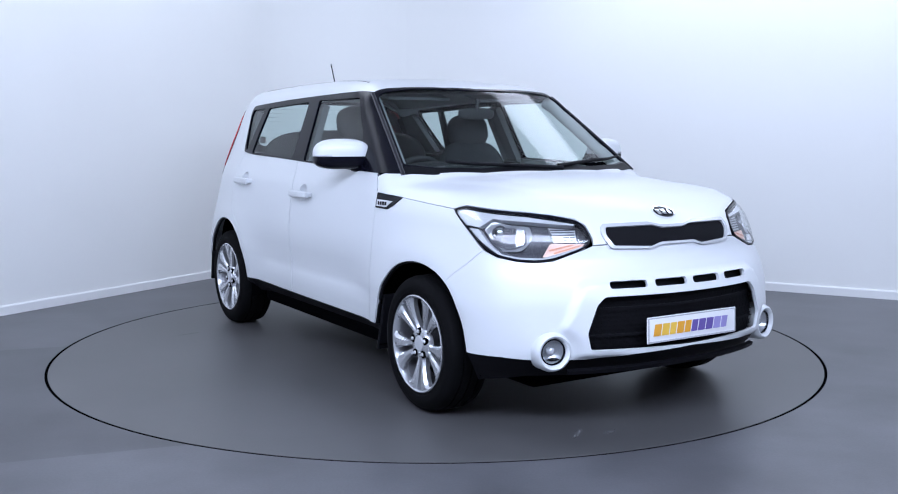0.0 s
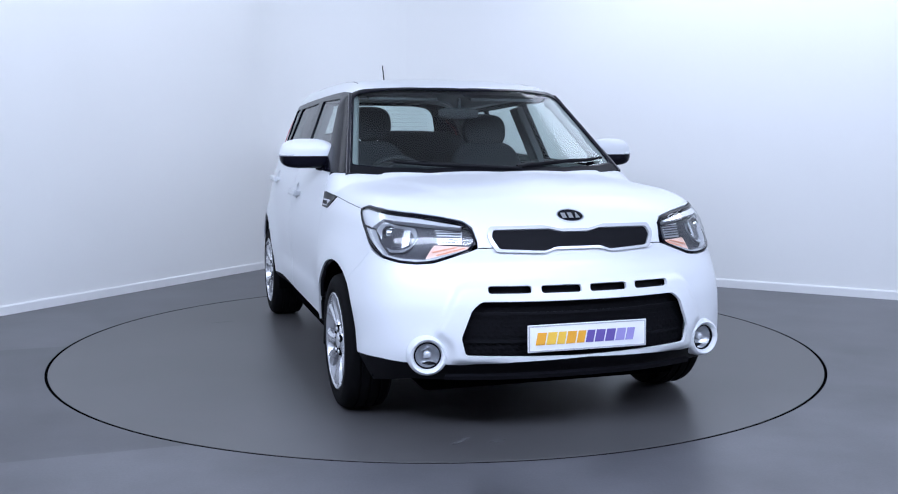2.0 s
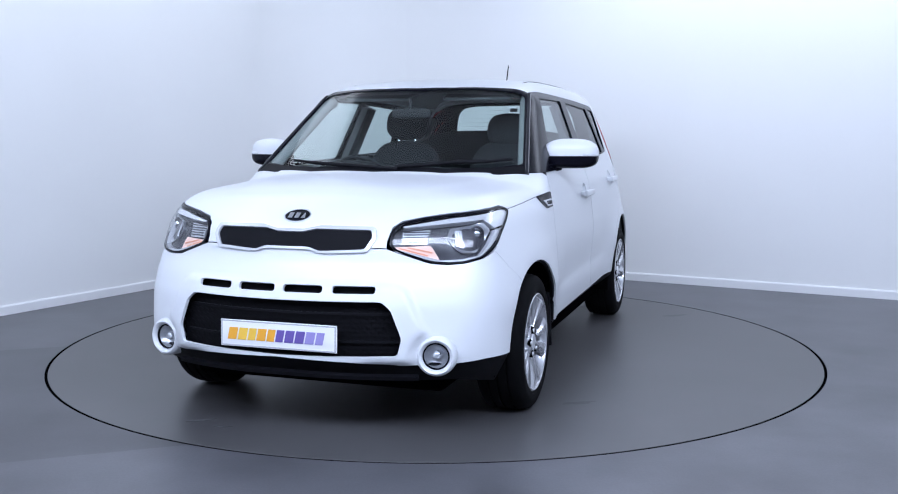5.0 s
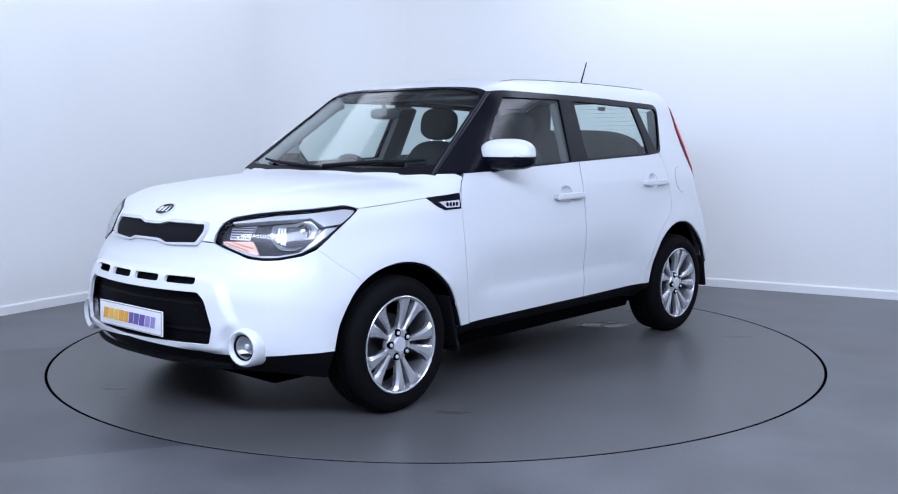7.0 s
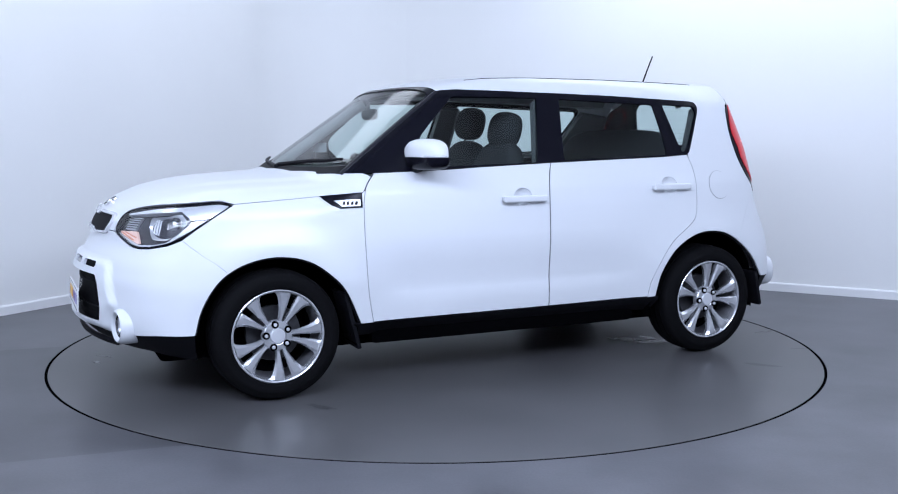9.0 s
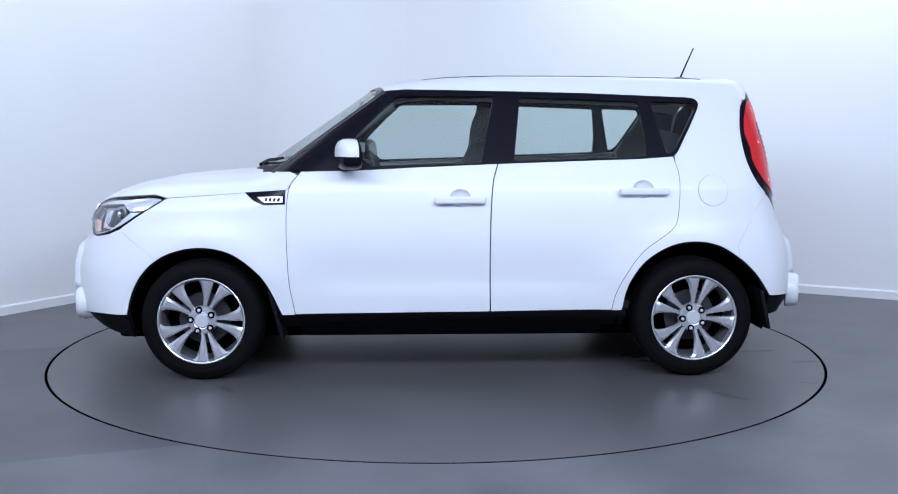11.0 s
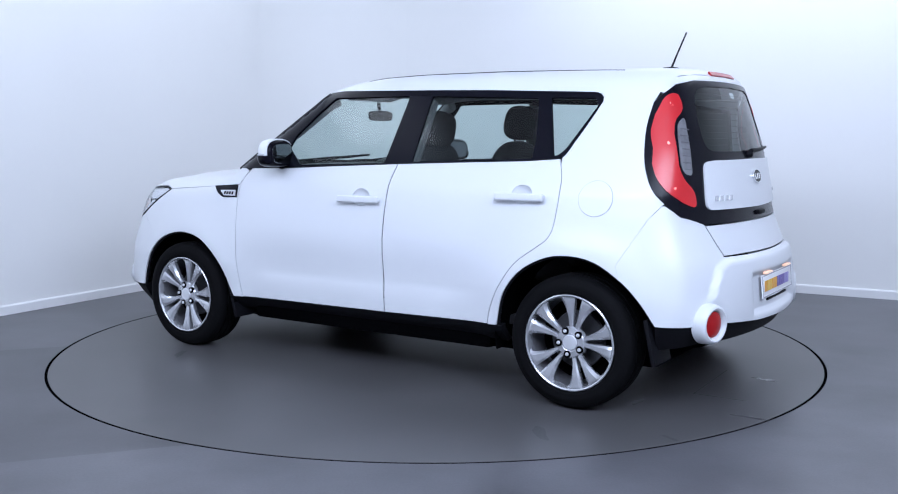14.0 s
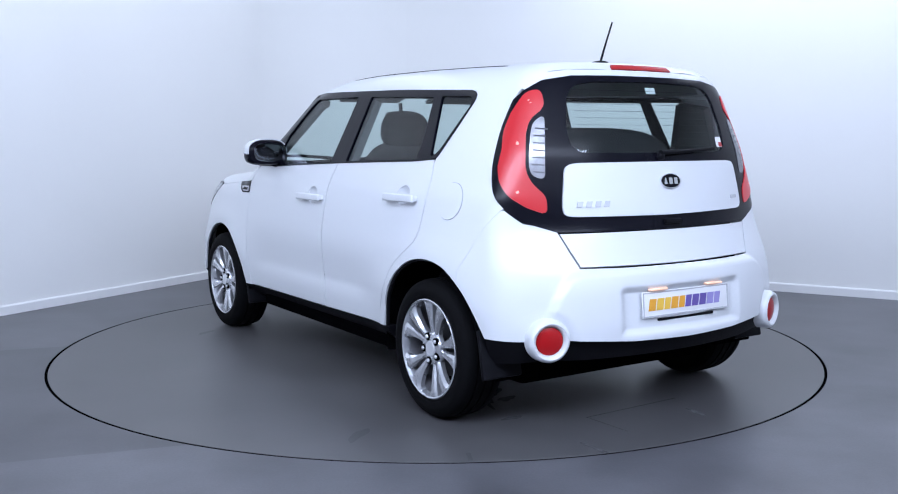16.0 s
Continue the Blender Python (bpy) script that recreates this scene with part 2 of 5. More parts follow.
wall_corner()
wall("wall_north", (COVE, 0), (ROOM_R, 0))
wall("wall_west", (0, -ROOM_F), (0, -COVE))
# south and east walls are unseen, set near to bounce light onto the car
wall("wall_south", (ROOM_R, -ROOM_F), (0, -ROOM_F))
wall("wall_east", (ROOM_R, 0), (ROOM_R, -ROOM_F))
skirting((COVE, 0), (ROOM_R, 0))
skirting((0, -ROOM_F), (0, -COVE))
for p, q in zip(arc, arc[1:]):
    skirting(p, q)


def floor():
    n, inner = 160, TABLE_R + 0.0078
    bm = bmesh.new()
    corners = [ROOM @ Vector(p) for p in ((-0.1, 0.1, 0), (-0.1, -ROOM_F - 0.1, 0), (ROOM_R + 0.1, -ROOM_F - 0.1, 0), (ROOM_R + 0.1, 0.1, 0))]
    ring, deep, edge = [], [], []
    for k in range(n):
        a = 2 * math.pi * k / n
        d = Vector((math.cos(a), math.sin(a), 0))
        ring.append(bm.verts.new(d * inner))
        deep.append(bm.verts.new(d * inner + Vector((0, 0, -0.06))))
        best = 99
        for p, q in zip(corners, corners[1:] + corners[:1]):
            e = q - p
            den = d.x * e.y - d.y * e.x
            if abs(den) > 1e-9:
                s = (p.x * e.y - p.y * e.x) / den
                u = (p.x * d.y - p.y * d.x) / den
                if s > 0 and -1e-6 <= u <= 1 + 1e-6:
                    best = min(best, s)
        edge.append(bm.verts.new(d * best))
    for k in range(n):
        j = (k + 1) % n
        bm.faces.new((ring[k], edge[k], edge[j], ring[j]))
        bm.faces.new((deep[k], ring[k], ring[j], deep[j]))
    bm.faces.new(deep)
    for c in corners:
        bm.verts.new(c)
    bmesh.ops.recalc_face_normals(bm, faces=bm.faces)
    ob = part("floor", bm, FLOOR, None, "mid-grey satin vinyl studio floor")
    return tagged(ob, category="floor", kind="structure")


floor()


def ceiling():
    bm = bmesh.new()
    vs = [ROOM @ Vector(p) for p in ((0, 0, ROOM_H), (0, -ROOM_F, ROOM_H), (ROOM_R, -ROOM_F, ROOM_H), (ROOM_R, 0, ROOM_H))]
    low = [bm.verts.new(v) for v in vs]
    top = [bm.verts.new(v + Vector((0, 0, 0.1))) for v in vs]
    bm.faces.new(low)
    bm.faces.new(top[::-1])
    for k in range(4):
        bm.faces.new((low[k], top[k], top[(k + 1) % 4], low[(k + 1) % 4]))
    bmesh.ops.recalc_face_normals(bm, faces=bm.faces)
    return tagged(part("ceiling", bm, CEIL, None, "plain white studio ceiling"), category="ceiling", kind="structure")


ceiling()


def turntable():
    prof = [(0.0, 0.0), (TABLE_R - 0.0098, 0.0), (TABLE_R - 0.0078, -0.002), (TABLE_R - 0.0078, -0.05)]
    bm = lathe_bm(prof, 160)
    bmesh.ops.rotate(bm, matrix=Matrix.Rotation(radians(90), 3, "X"), verts=bm.verts)
    bmesh.ops.remove_doubles(bm, verts=bm.verts, dist=1e-5)
    bmesh.ops.recalc_face_normals(bm, faces=bm.faces)
    return tagged(part("turntable", bm, DISC, None, "round grey vinyl-topped turntable set flush in the floor"), category="turntable")


table = turntable()


def joint():
    bm = lathe_bm([(TABLE_R - 0.0076, -0.0012), (TABLE_R + 0.0076, -0.0012), (TABLE_R + 0.0074, -0.03), (TABLE_R - 0.0074, -0.03)], 160, True)
    bmesh.ops.rotate(bm, matrix=Matrix.Rotation(radians(90), 3, "X"), verts=bm.verts)
    bmesh.ops.recalc_face_normals(bm, faces=bm.faces)
    return tagged(part("floor_joint", bm, NEAR_BLACK, None, "black rubber joint round the turntable"), category="floor joint", kind="structure")


joint()


def mark(name, at, wide, deep, turn, mat, seed, lobes=0.35, parent=None, label=""):
    """A thin irregular patch on the turntable's top."""
    rng = random.Random(seed)
    n = 22
    bm = bmesh.new()
    radii = [1 + lobes * (rng.random() * 2 - 1) for _ in range(n)]
    ring = []
    for k in range(n):
        a = 2 * math.pi * k / n
        r = (radii[k - 1] + 2 * radii[k] + radii[(k + 1) % n]) / 4
        ring.append(bm.verts.new((wide * r * math.cos(a), deep * r * math.sin(a), 0.0012)))
    bm.faces.new(ring)
    bmesh.ops.transform(bm, matrix=pose(at[0], at[1], 0, 0, 0, turn), verts=bm.verts)
    return part(name, bm, mat, parent, label)


for at, wide, deep, turn, seed in (((0.42, 1.10), 0.10, 0.05, 50, 1), ((0.56, 1.22), 0.14, 0.035, 70, 2), ((0.45, 1.27), 0.06, 0.03, 20, 3), ((-0.36, -1.95), 0.05, 0.012, 20, 4), ((-0.50, -1.90), 0.06, 0.012, 40, 5),
                                  ((0.63, 1.54), 0.05, 0.02, 0, 6), ((-0.13, 1.95), 0.08, 0.02, 80, 7), ((0.62, 2.06), 0.09, 0.015, 90, 8)):
    mark("wet_mark", at, wide, deep, turn, WET, seed, 0.6, table, "pale wet mark")
for at, wide, deep, turn, seed in (((1.06, -1.11), 0.09, 0.02, 30, 11), ((1.33, 1.37), 0.10, 0.03, 40, 12), ((1.10, 1.86), 0.05, 0.012, 60, 13), ((-1.2, 1.1), 0.08, 0.012, 10, 14)):
    mark("scuff", at, wide, deep, turn, SCUFF, seed, 0.5, table, "dark tyre scuff")
for size, at in (((0.58, 0.002, 0.0024), (0.06, 1.722, 0.0)), ((0.002, 0.26, 0.0024), (0.345, 1.85, 0.0))):
    part("hatch_joint", box_bm(size, at, 0), SEAL_DARK, table, "fine dark joint of a small access hatch")
# ---- the car: a smooth body form, x forward from the rear axle, y to its left ----
def curve(pts, blur=0.03):
    a = np.array(pts, float)
    s = np.linspace(a[0, 0] - 0.3, a[-1, 0] + 0.3, 600)
    v = np.interp(s, a[:, 0], a[:, 1])
    n = max(1, int(blur / (s[1] - s[0])))
    k = np.hanning(2 * n + 3)
    w = np.convolve(np.pad(v, n + 1, mode="edge"), k / k.sum(), "valid")
    return lambda q: np.interp(q, s, w)


FRONT = curve([(.15, 3.305), (.28, 3.378), (.36, 3.408), (.45, 3.413), (.58, 3.40), (.67, 3.368), (.74, 3.328), (.82, 3.31), (.9, 3.28), (.95, 3.24), (1.0, 3.15)], .04)
REAR = curve([(.2, -.67), (.3, -.703), (.48, -.708), (.62, -.694), (.70, -.674), (.78, -.638), (.88, -.60), (1.0, -.58), (1.2, -.54), (1.57, -.415), (1.7, -.37)], .05)
TOP = curve([(-.7, 1.568), (-.4, 1.592), (-.085, 1.600), (.23, 1.606), (.55, 1.612), (1.03, 1.612), (1.32, 1.602), (1.52, 1.58), (1.70, 1.545), (2.385, 1.076), (2.5, 1.066), (2.69, 1.052), (2.86, 1.035), (3.03, 1.003), (3.2, .955), (3.5, .85)], .05)
SIDE = curve([(.15, .835), (.2, .85), (.34, .866), (.45, .876), (.55, .889), (.65, .889), (.75, .884), (.9, .865), (1.0, .846), (1.1, .808), (1.16, .785), (1.47, .66), (1.62, .60)], .035)


def smax(a, b, k):
    h = np.clip(0.5 + 0.5 * (a - b) / k, 0, 1)
    return b + (a - b) * h + k * h * (1 - h)


def body(x, y, z):
    """Below zero inside the car's outer skin."""
    x, ay, z = np.broadcast_arrays(np.asarray(x, float), np.abs(y), np.asarray(z, float))
    flare = sum(0.022 * np.exp(-((np.hypot(x - wx, z - 0.32) - 0.39) / 0.115) ** 2) for wx in (2.57, 0.0))
    along_door = np.clip((x - 0.42) / 0.3, 0, 1) * np.clip((2.14 - x) / 0.25, 0, 1)
    flare = flare - 0.017 * along_door * np.exp(-((z - 0.535) / np.where(z > 0.535, 0.13, 0.065)) ** 2)
    up = np.clip((z - 0.35) / 0.6, 0, 1)
    slim_f = (0.03 + 0.068 * up) * np.clip(x - 2.05, 0, None) ** 2 + (1 - up) * 0.12 * np.clip(x - 2.85, 0, None) ** 2
    slim_r = (0.05 + 0.10 * up) * np.clip(0.25 - x, 0, None) ** 2
    side = ay - (SIDE(z) - slim_f - slim_r + flare)
    nose = x - (FRONT(z) - 0.34 * ay ** 2 - 0.10 * ay ** 4)
    tail = (REAR(z) + 0.24 * ay ** 2 + 0.08 * ay ** 4) - x
    screen = np.clip((x - 1.2) / 0.5, 0, 1) * np.clip((2.75 - x) / 0.3, 0, 1)
    roof = (z - (TOP(x + 0.20 * ay ** 2 * screen) - 0.055 * ay ** 2 - 0.03 * ay ** 4)) * 0.9
    return smax(smax(smax(side, roof, 0.11), nose, 0.11), tail, 0.08)


def solve(fun, lo, hi, like):
    lo, hi = np.full(np.shape(like), lo, float), np.full(np.shape(like), hi, float)
    for _ in range(32):
        m = 0.5 * (lo + hi)
        s = fun(m) < 0
        lo, hi = np.where(s, m, lo), np.where(s, hi, m)
    return 0.5 * (lo + hi)


def outward(p):
    h = 0.004
    x, y, z = p[:, 0], p[:, 1], p[:, 2]
    g = np.stack([body(x + h, y, z) - body(x - h, y, z), body(x, y + h, z) - body(x, y - h, z), body(x, y, z + h) - body(x, y, z - h)], 1)
    return g / np.linalg.norm(g, axis=1, keepdims=True)


# Ways to lay a flat outline on the body: (body point -> flat, flat -> body point)
def side_map():
    def lay(a):
        y = solve(lambda v: body(a[:, 0], v, a[:, 1]), 0, 1.2, a[:, 0])
        return np.stack([a[:, 0], y, a[:, 1]], 1)
    return (lambda p: p[:, [0, 2]]), lay


def wrap_map(cx, sign, k):
    def flat(p):
        return np.stack([k * np.arctan2(p[:, 1], sign * (p[:, 0] - cx)), p[:, 2]], 1)

    def lay(a):
        c, s = np.cos(a[:, 0] / k), np.sin(a[:, 0] / k)
        r = solve(lambda v: body(cx + sign * v * c, v * s, a[:, 1]), 0, 1.9, c)
        return np.stack([cx + sign * r * c, r * s, a[:, 1]], 1)
    return flat, lay


def barrel_map(cz, k):
    def flat(p):
        return np.stack([p[:, 0], k * np.arctan2(p[:, 1], p[:, 2] - cz)], 1)

    def lay(a):
        c, s = np.cos(a[:, 1] / k), np.sin(a[:, 1] / k)
        r = solve(lambda v: body(a[:, 0], v * s, cz + v * c), 0, 1.6, c)
        return np.stack([a[:, 0], r * s, cz + r * c], 1)
    return flat, lay


ON_SIDE, ON_NOSE, ON_TAIL = side_map(), wrap_map(2.3, 1, 0.9), wrap_map(0.3, -1, 0.75)
ON_HOOD, ON_ROOF = barrel_map(0.45, 0.62), barrel_map(0.9, 0.65)


def from_side(pts):
    a = np.array(pts, float)
    return ON_SIDE[1](a)


def from_nose(pts):
    """Outline points given as (y, z) on the front."""
    a = np.array(pts, float)
    x = solve(lambda v: body(v, a[:, 0], a[:, 1]), 1.2, 3.7, a[:, 0])
    return np.stack([x, a[:, 0], a[:, 1]], 1)


def from_tail(pts):
    """Outline points given as (y, z) on the rear."""
    a = np.array(pts, float)
    x = -solve(lambda v: body(-v, a[:, 0], a[:, 1]), -1.2, 1.0, a[:, 0])
    return np.stack([x, a[:, 0], a[:, 1]], 1)


def on_top(pts):
    a = np.array(pts, float)
    z = solve(lambda v: body(a[:, 0], a[:, 1], v), 0.4, 1.9, a[:, 0])
    return np.stack([a[:, 0], a[:, 1], z], 1)


def spline(pts, n=5):
    """A smooth open line through the points."""
    p = np.array(pts, float)
    q = np.vstack([2 * p[0] - p[1], p, 2 * p[-1] - p[-2]])
    out = []
    for i in range(1, len(q) - 2):
        for t in np.linspace(0, 1, n, endpoint=False):
            a, b, c, d = q[i - 1:i + 3]
            out.append(0.5 * (2 * b + (c - a) * t + (2 * a - 5 * b + 4 * c - d) * t * t + (3 * b - a - 3 * c + d) * t ** 3))
    out.append(p[-1])
    return [tuple(v) for v in out]


def rounded(a, r, steps=4):
    if not r:
        return a
    out = []
    n = len(a)
    for i in range(n):
        p, c, q = a[i - 1], a[i], a[(i + 1) % n]
        u, v = p - c, q - c
        lu, lv = np.linalg.norm(u), np.linalg.norm(v)
        if lu < 1e-6 or lv < 1e-6:
            continue
        if u @ v / (lu * lv) < -0.97:
            out.append(c)
            continue
        s, e = c + u * min(r, 0.48 * lu) / lu, c + v * min(r, 0.48 * lv) / lv
        for t in np.linspace(0, 1, steps + 1):
            out.append((1 - t) ** 2 * s + 2 * t * (1 - t) * c + t * t * e)
    return np.array(out)


def shrunk(a, d):
    if not d:
        return a
    area = 0.5 * np.sum(a[:, 0] * np.roll(a[:, 1], -1) - np.roll(a[:, 0], -1) * a[:, 1])
    e = np.roll(a, -1, 0) - a
    n = np.stack([-e[:, 1], e[:, 0]], 1) / (np.linalg.norm(e, axis=1, keepdims=True) + 1e-12) * np.sign(area)
    m = n + np.roll(n, 1, 0)
    return a + d * m / np.maximum(0.6, (m * m).sum(1, keepdims=True) / 2) ** 1.0


def denser(a, step):
    out = []
    for p, q in zip(a, np.roll(a, -1, 0)):
        n = max(1, int(np.ceil(np.linalg.norm(q - p) / step)))
        out += [p + (q - p) * k / n for k in range(n)]
    return np.array(out)


def inside(pts, loop):
    x, y = pts[:, 0], pts[:, 1]
    res = np.zeros(len(pts), bool)
    for (x1, y1), (x2, y2) in zip(loop, np.roll(loop, -1, 0)):
        if y1 != y2:
            res ^= ((y1 > y) != (y2 > y)) & (x < (x2 - x1) * (y - y1) / (y2 - y1) + x1)
    return res


def distance(pts, loop):
    best = np.full(len(pts), 9.0)
    for p, q in zip(loop, np.roll(loop, -1, 0)):
        e = q - p
        t = np.clip(((pts - p) @ e) / (e @ e + 1e-12), 0, 1)
        best = np.minimum(best, np.linalg.norm(pts - p - t[:, None] * e, axis=1))
    return best


def both(half):
    """A full-width outline from its left half."""
    m = np.array(half, float)
    w = m[::-1].copy()
    w[:, 1] *= -1
    keep = [k for k in range(len(w)) if abs(w[k, 1]) > 1e-4]
    return np.vstack([m, w[keep]])


def patch(name, mapping, loop, mat, parent, label="", holes=(), lift=0.0, thick=0.014, gap=0.0, corner=0.0, hole_corner=0.0, step=0.04, mirror=False, rise=None, edge_step=0.025):
    """A panel with edges and depth: an outline of body points filled with a fine net that follows the body."""
    from mathutils.geometry import delaunay_2d_cdt
    flat, lay = mapping
    outer = denser(rounded(shrunk(flat(np.asarray(loop)), gap), corner), edge_step)
    inner = [denser(rounded(flat(np.asarray(h)), hole_corner), edge_step) for h in holes]
    lo, hi = outer.min(0), outer.max(0)
    gx, gy = np.meshgrid(np.arange(lo[0], hi[0], step), np.arange(lo[1], hi[1], step * 0.87))
    gx = gx + (np.arange(gx.shape[0]) % 2)[:, None] * step * 0.5
    grid = np.stack([gx.ravel(), gy.ravel()], 1)
    ok = inside(grid, outer) & (distance(grid, outer) > step * 0.4)
    for h in inner:
        ok &= ~inside(grid, h) & (distance(grid, h) > step * 0.4)
    grid = grid[ok]
    loops = [outer, *inner]
    pts, edges = np.vstack(loops + [grid]), []
    k = 0
    for a in loops:
        edges += [(k + i, k + (i + 1) % len(a)) for i in range(len(a))]
        k += len(a)
    vs, _, tris, *_ = delaunay_2d_cdt([Vector(p) for p in pts], edges, [], 0, 1e-6)
    vs = np.array([tuple(v) for v in vs])
    tris = np.array([(t[0], t[k], t[k + 1]) for t in tris for k in range(1, len(t) - 1)])
    mid = vs[tris].mean(1)
    ok = inside(mid, outer)
    for h in inner:
        ok &= ~inside(mid, h)
    tris = tris[ok]
    used = np.unique(tris)
    remap = -np.ones(len(vs), int)
    remap[used] = np.arange(len(used))
    vs, tris = vs[used], remap[tris]
    p = lay(vs)
    nrm = outward(p)
    up = lift + (rise(p) if rise else 0.0)
    top = p + nrm * (up[:, None] if np.ndim(up) else up)
    if mirror:
        top[:, 1] *= -1
        nrm = nrm * np.array([1, -1, 1])
    a, b, c = top[tris[:, 0]], top[tris[:, 1]], top[tris[:, 2]]
    facing = (np.cross(b - a, c - a) * nrm[tris[:, 0]]).sum(1)
    tris[facing < 0] = tris[facing < 0][:, ::-1]
    # rim
    seen = {}
    for t in tris:
        for i in range(3):
            seen[(int(t[i]), int(t[(i + 1) % 3]))] = True
    rim = [e for e in seen if (e[1], e[0]) not in seen]
    n = len(top)
    faces = [tuple(map(int, t)) for t in tris]
    verts = [tuple(v) for v in top]
    if rise is not None:
        smooth_n = np.zeros_like(top)
        fn = np.cross(top[tris[:, 1]] - top[tris[:, 0]], top[tris[:, 2]] - top[tris[:, 0]])
        for i in range(3):
            np.add.at(smooth_n, tris[:, i], fn)
        nrm_s = smooth_n / (np.linalg.norm(smooth_n, axis=1, keepdims=True) + 1e-12)
    else:
        nrm_s = nrm
    loops_n = [tuple(nrm_s[i]) for t in faces for i in t]
    if thick:
        high, low = {}, {}
        for e in rim:
            for i in e:
                if i not in low:
                    high[i], low[i] = i, len(verts)
                    verts.append(tuple(top[i] - nrm[i] * thick))
        for i, j in rim:
            f = (high[j], high[i], low[i], low[j])
            faces.append(f)
            d = np.cross(np.array(verts[f[1]]) - np.array(verts[f[0]]), np.array(verts[f[2]]) - np.array(verts[f[0]]))
            d = d / (np.linalg.norm(d) + 1e-12)
            loops_n += [tuple(d)] * 4
    sharp = {frozenset(e) for e in rim} | ({frozenset((i, low[i])) for i in low} if thick else set())
    return mesh_object(name, verts, faces, mat, parent, label, True, loops_n, sharp)


car = tagged(new("car"), "white five-door boxy hatchback with black window surrounds and alloy wheels", "car")

# outlines, (x, z) on the left side
BELT = [(2.06, 1.083), (1.76, 1.092), (1.46, 1.107), (1.03, 1.125), (0.57, 1.141), (0.28, 1.150), (0.104, 1.162)]
WINDOW_TOP = [(-0.012, 1.470), (0.27, 1.481), (0.568, 1.493), (0.869, 1.500), (1.295, 1.508), (1.52, 1.511)]
EDGE = np.array([(1.625 + 0.580 * t, 0.605 + 0.134 * t) for t in np.linspace(0, 1, 14)])
PILLAR = [(x, float(solve(lambda v: body(x, y, v), 0.4, 1.9, 0.0))) for x, y in EDGE]
ARCH_F = spline([(2.152, 0.346), (2.222, 0.498), (2.296, 0.588), (2.418, 0.671), (2.575, 0.698), (2.734, 0.665), (2.847, 0.588), (2.922, 0.47), (2.957, 0.347)])
ARCH_R = spline([(0.386, 0.362), (0.351, 0.503), (0.267, 0.622), (0.139, 0.700), (0.010, 0.722), (-0.121, 0.700), (-0.239, 0.629), (-0.329, 0.544), (-0.408, 0.431)])
DOOR_F = spline([(2.055, 1.081), (2.104, 1.019), (2.124, 0.931), (2.128, 0.783), (2.122, 0.604), (2.112, 0.483), (2.087, 0.345)], 4)
DOOR_M = spline([(1.030, 1.125), (1.058, 1.023), (1.071, 0.848), (1.075, 0.642), (1.072, 0.352)], 4)
DOOR_R = spline([(0.104, 1.160), (0.078, 1.055), (0.087, 0.883), (0.110, 0.800), (0.168, 0.750), (0.282, 0.665), (0.367, 0.547), (0.417, 0.442), (0.435, 0.360)], 4)
HOOD_SEAM = [(2.747, 0.945), (2.56, 0.958), (2.34, 0.974), (2.122, 0.989)]
LAMP_LOW = [(2.747, 0.943), (2.853, 0.880), (2.914, 0.841), (2.976, 0.798)]
BUMP_SEAM = [(2.992, 0.786), (2.905, 0.712), (2.85, 0.676), (2.798, 0.630)]
split = min(range(len(ARCH_F)), key=lambda i: abs(ARCH_F[i][0] - 2.79))
split_r = min(range(len(ARCH_R)), key=lambda i: abs(ARCH_R[i][0] + 0.23))
REAR_SEAM = [(-0.222, 0.692), (-0.285, 0.800), (-0.345, 0.900), (-0.392, 0.957)]
TAIL_EDGE = [(-0.31, 1.468), (-0.290, 1.42), (-0.277, 1.31), (-0.284, 1.21), (-0.303, 1.12), (-0.345, 1.028), (-0.400, 0.966), (-0.456, 0.908)]

FRONT_GLASS = [(1.555, 1.474), (1.659, 1.379), (1.774, 1.264), (1.80, 1.20), (1.69, 1.108), (1.115, 1.125), (1.045, 1.474)]
REAR_GLASS = [(0.905, 1.470), (0.277, 1.447), (0.25, 1.259), (0.25, 1.158), (0.946, 1.134)]
QUARTER_GLASS = [(0.212, 1.449), (-0.020, 1.441), (-0.036, 1.407), (0.085, 1.205), (0.118, 1.176), (0.142, 1.172)]

HANDLES = {"front_door": (1.362, 1.098, 0.938), "rear_door": (0.402, 0.145, 0.981)}


def cup_outline(key):
    x0, x1, z = HANDLES[key]
    return [((x0 + x1) / 2 + 0.056 * math.cos(a), z + 0.010 + 0.046 * math.sin(a)) for a in np.linspace(0, 2 * math.pi, 25)[:-1]]


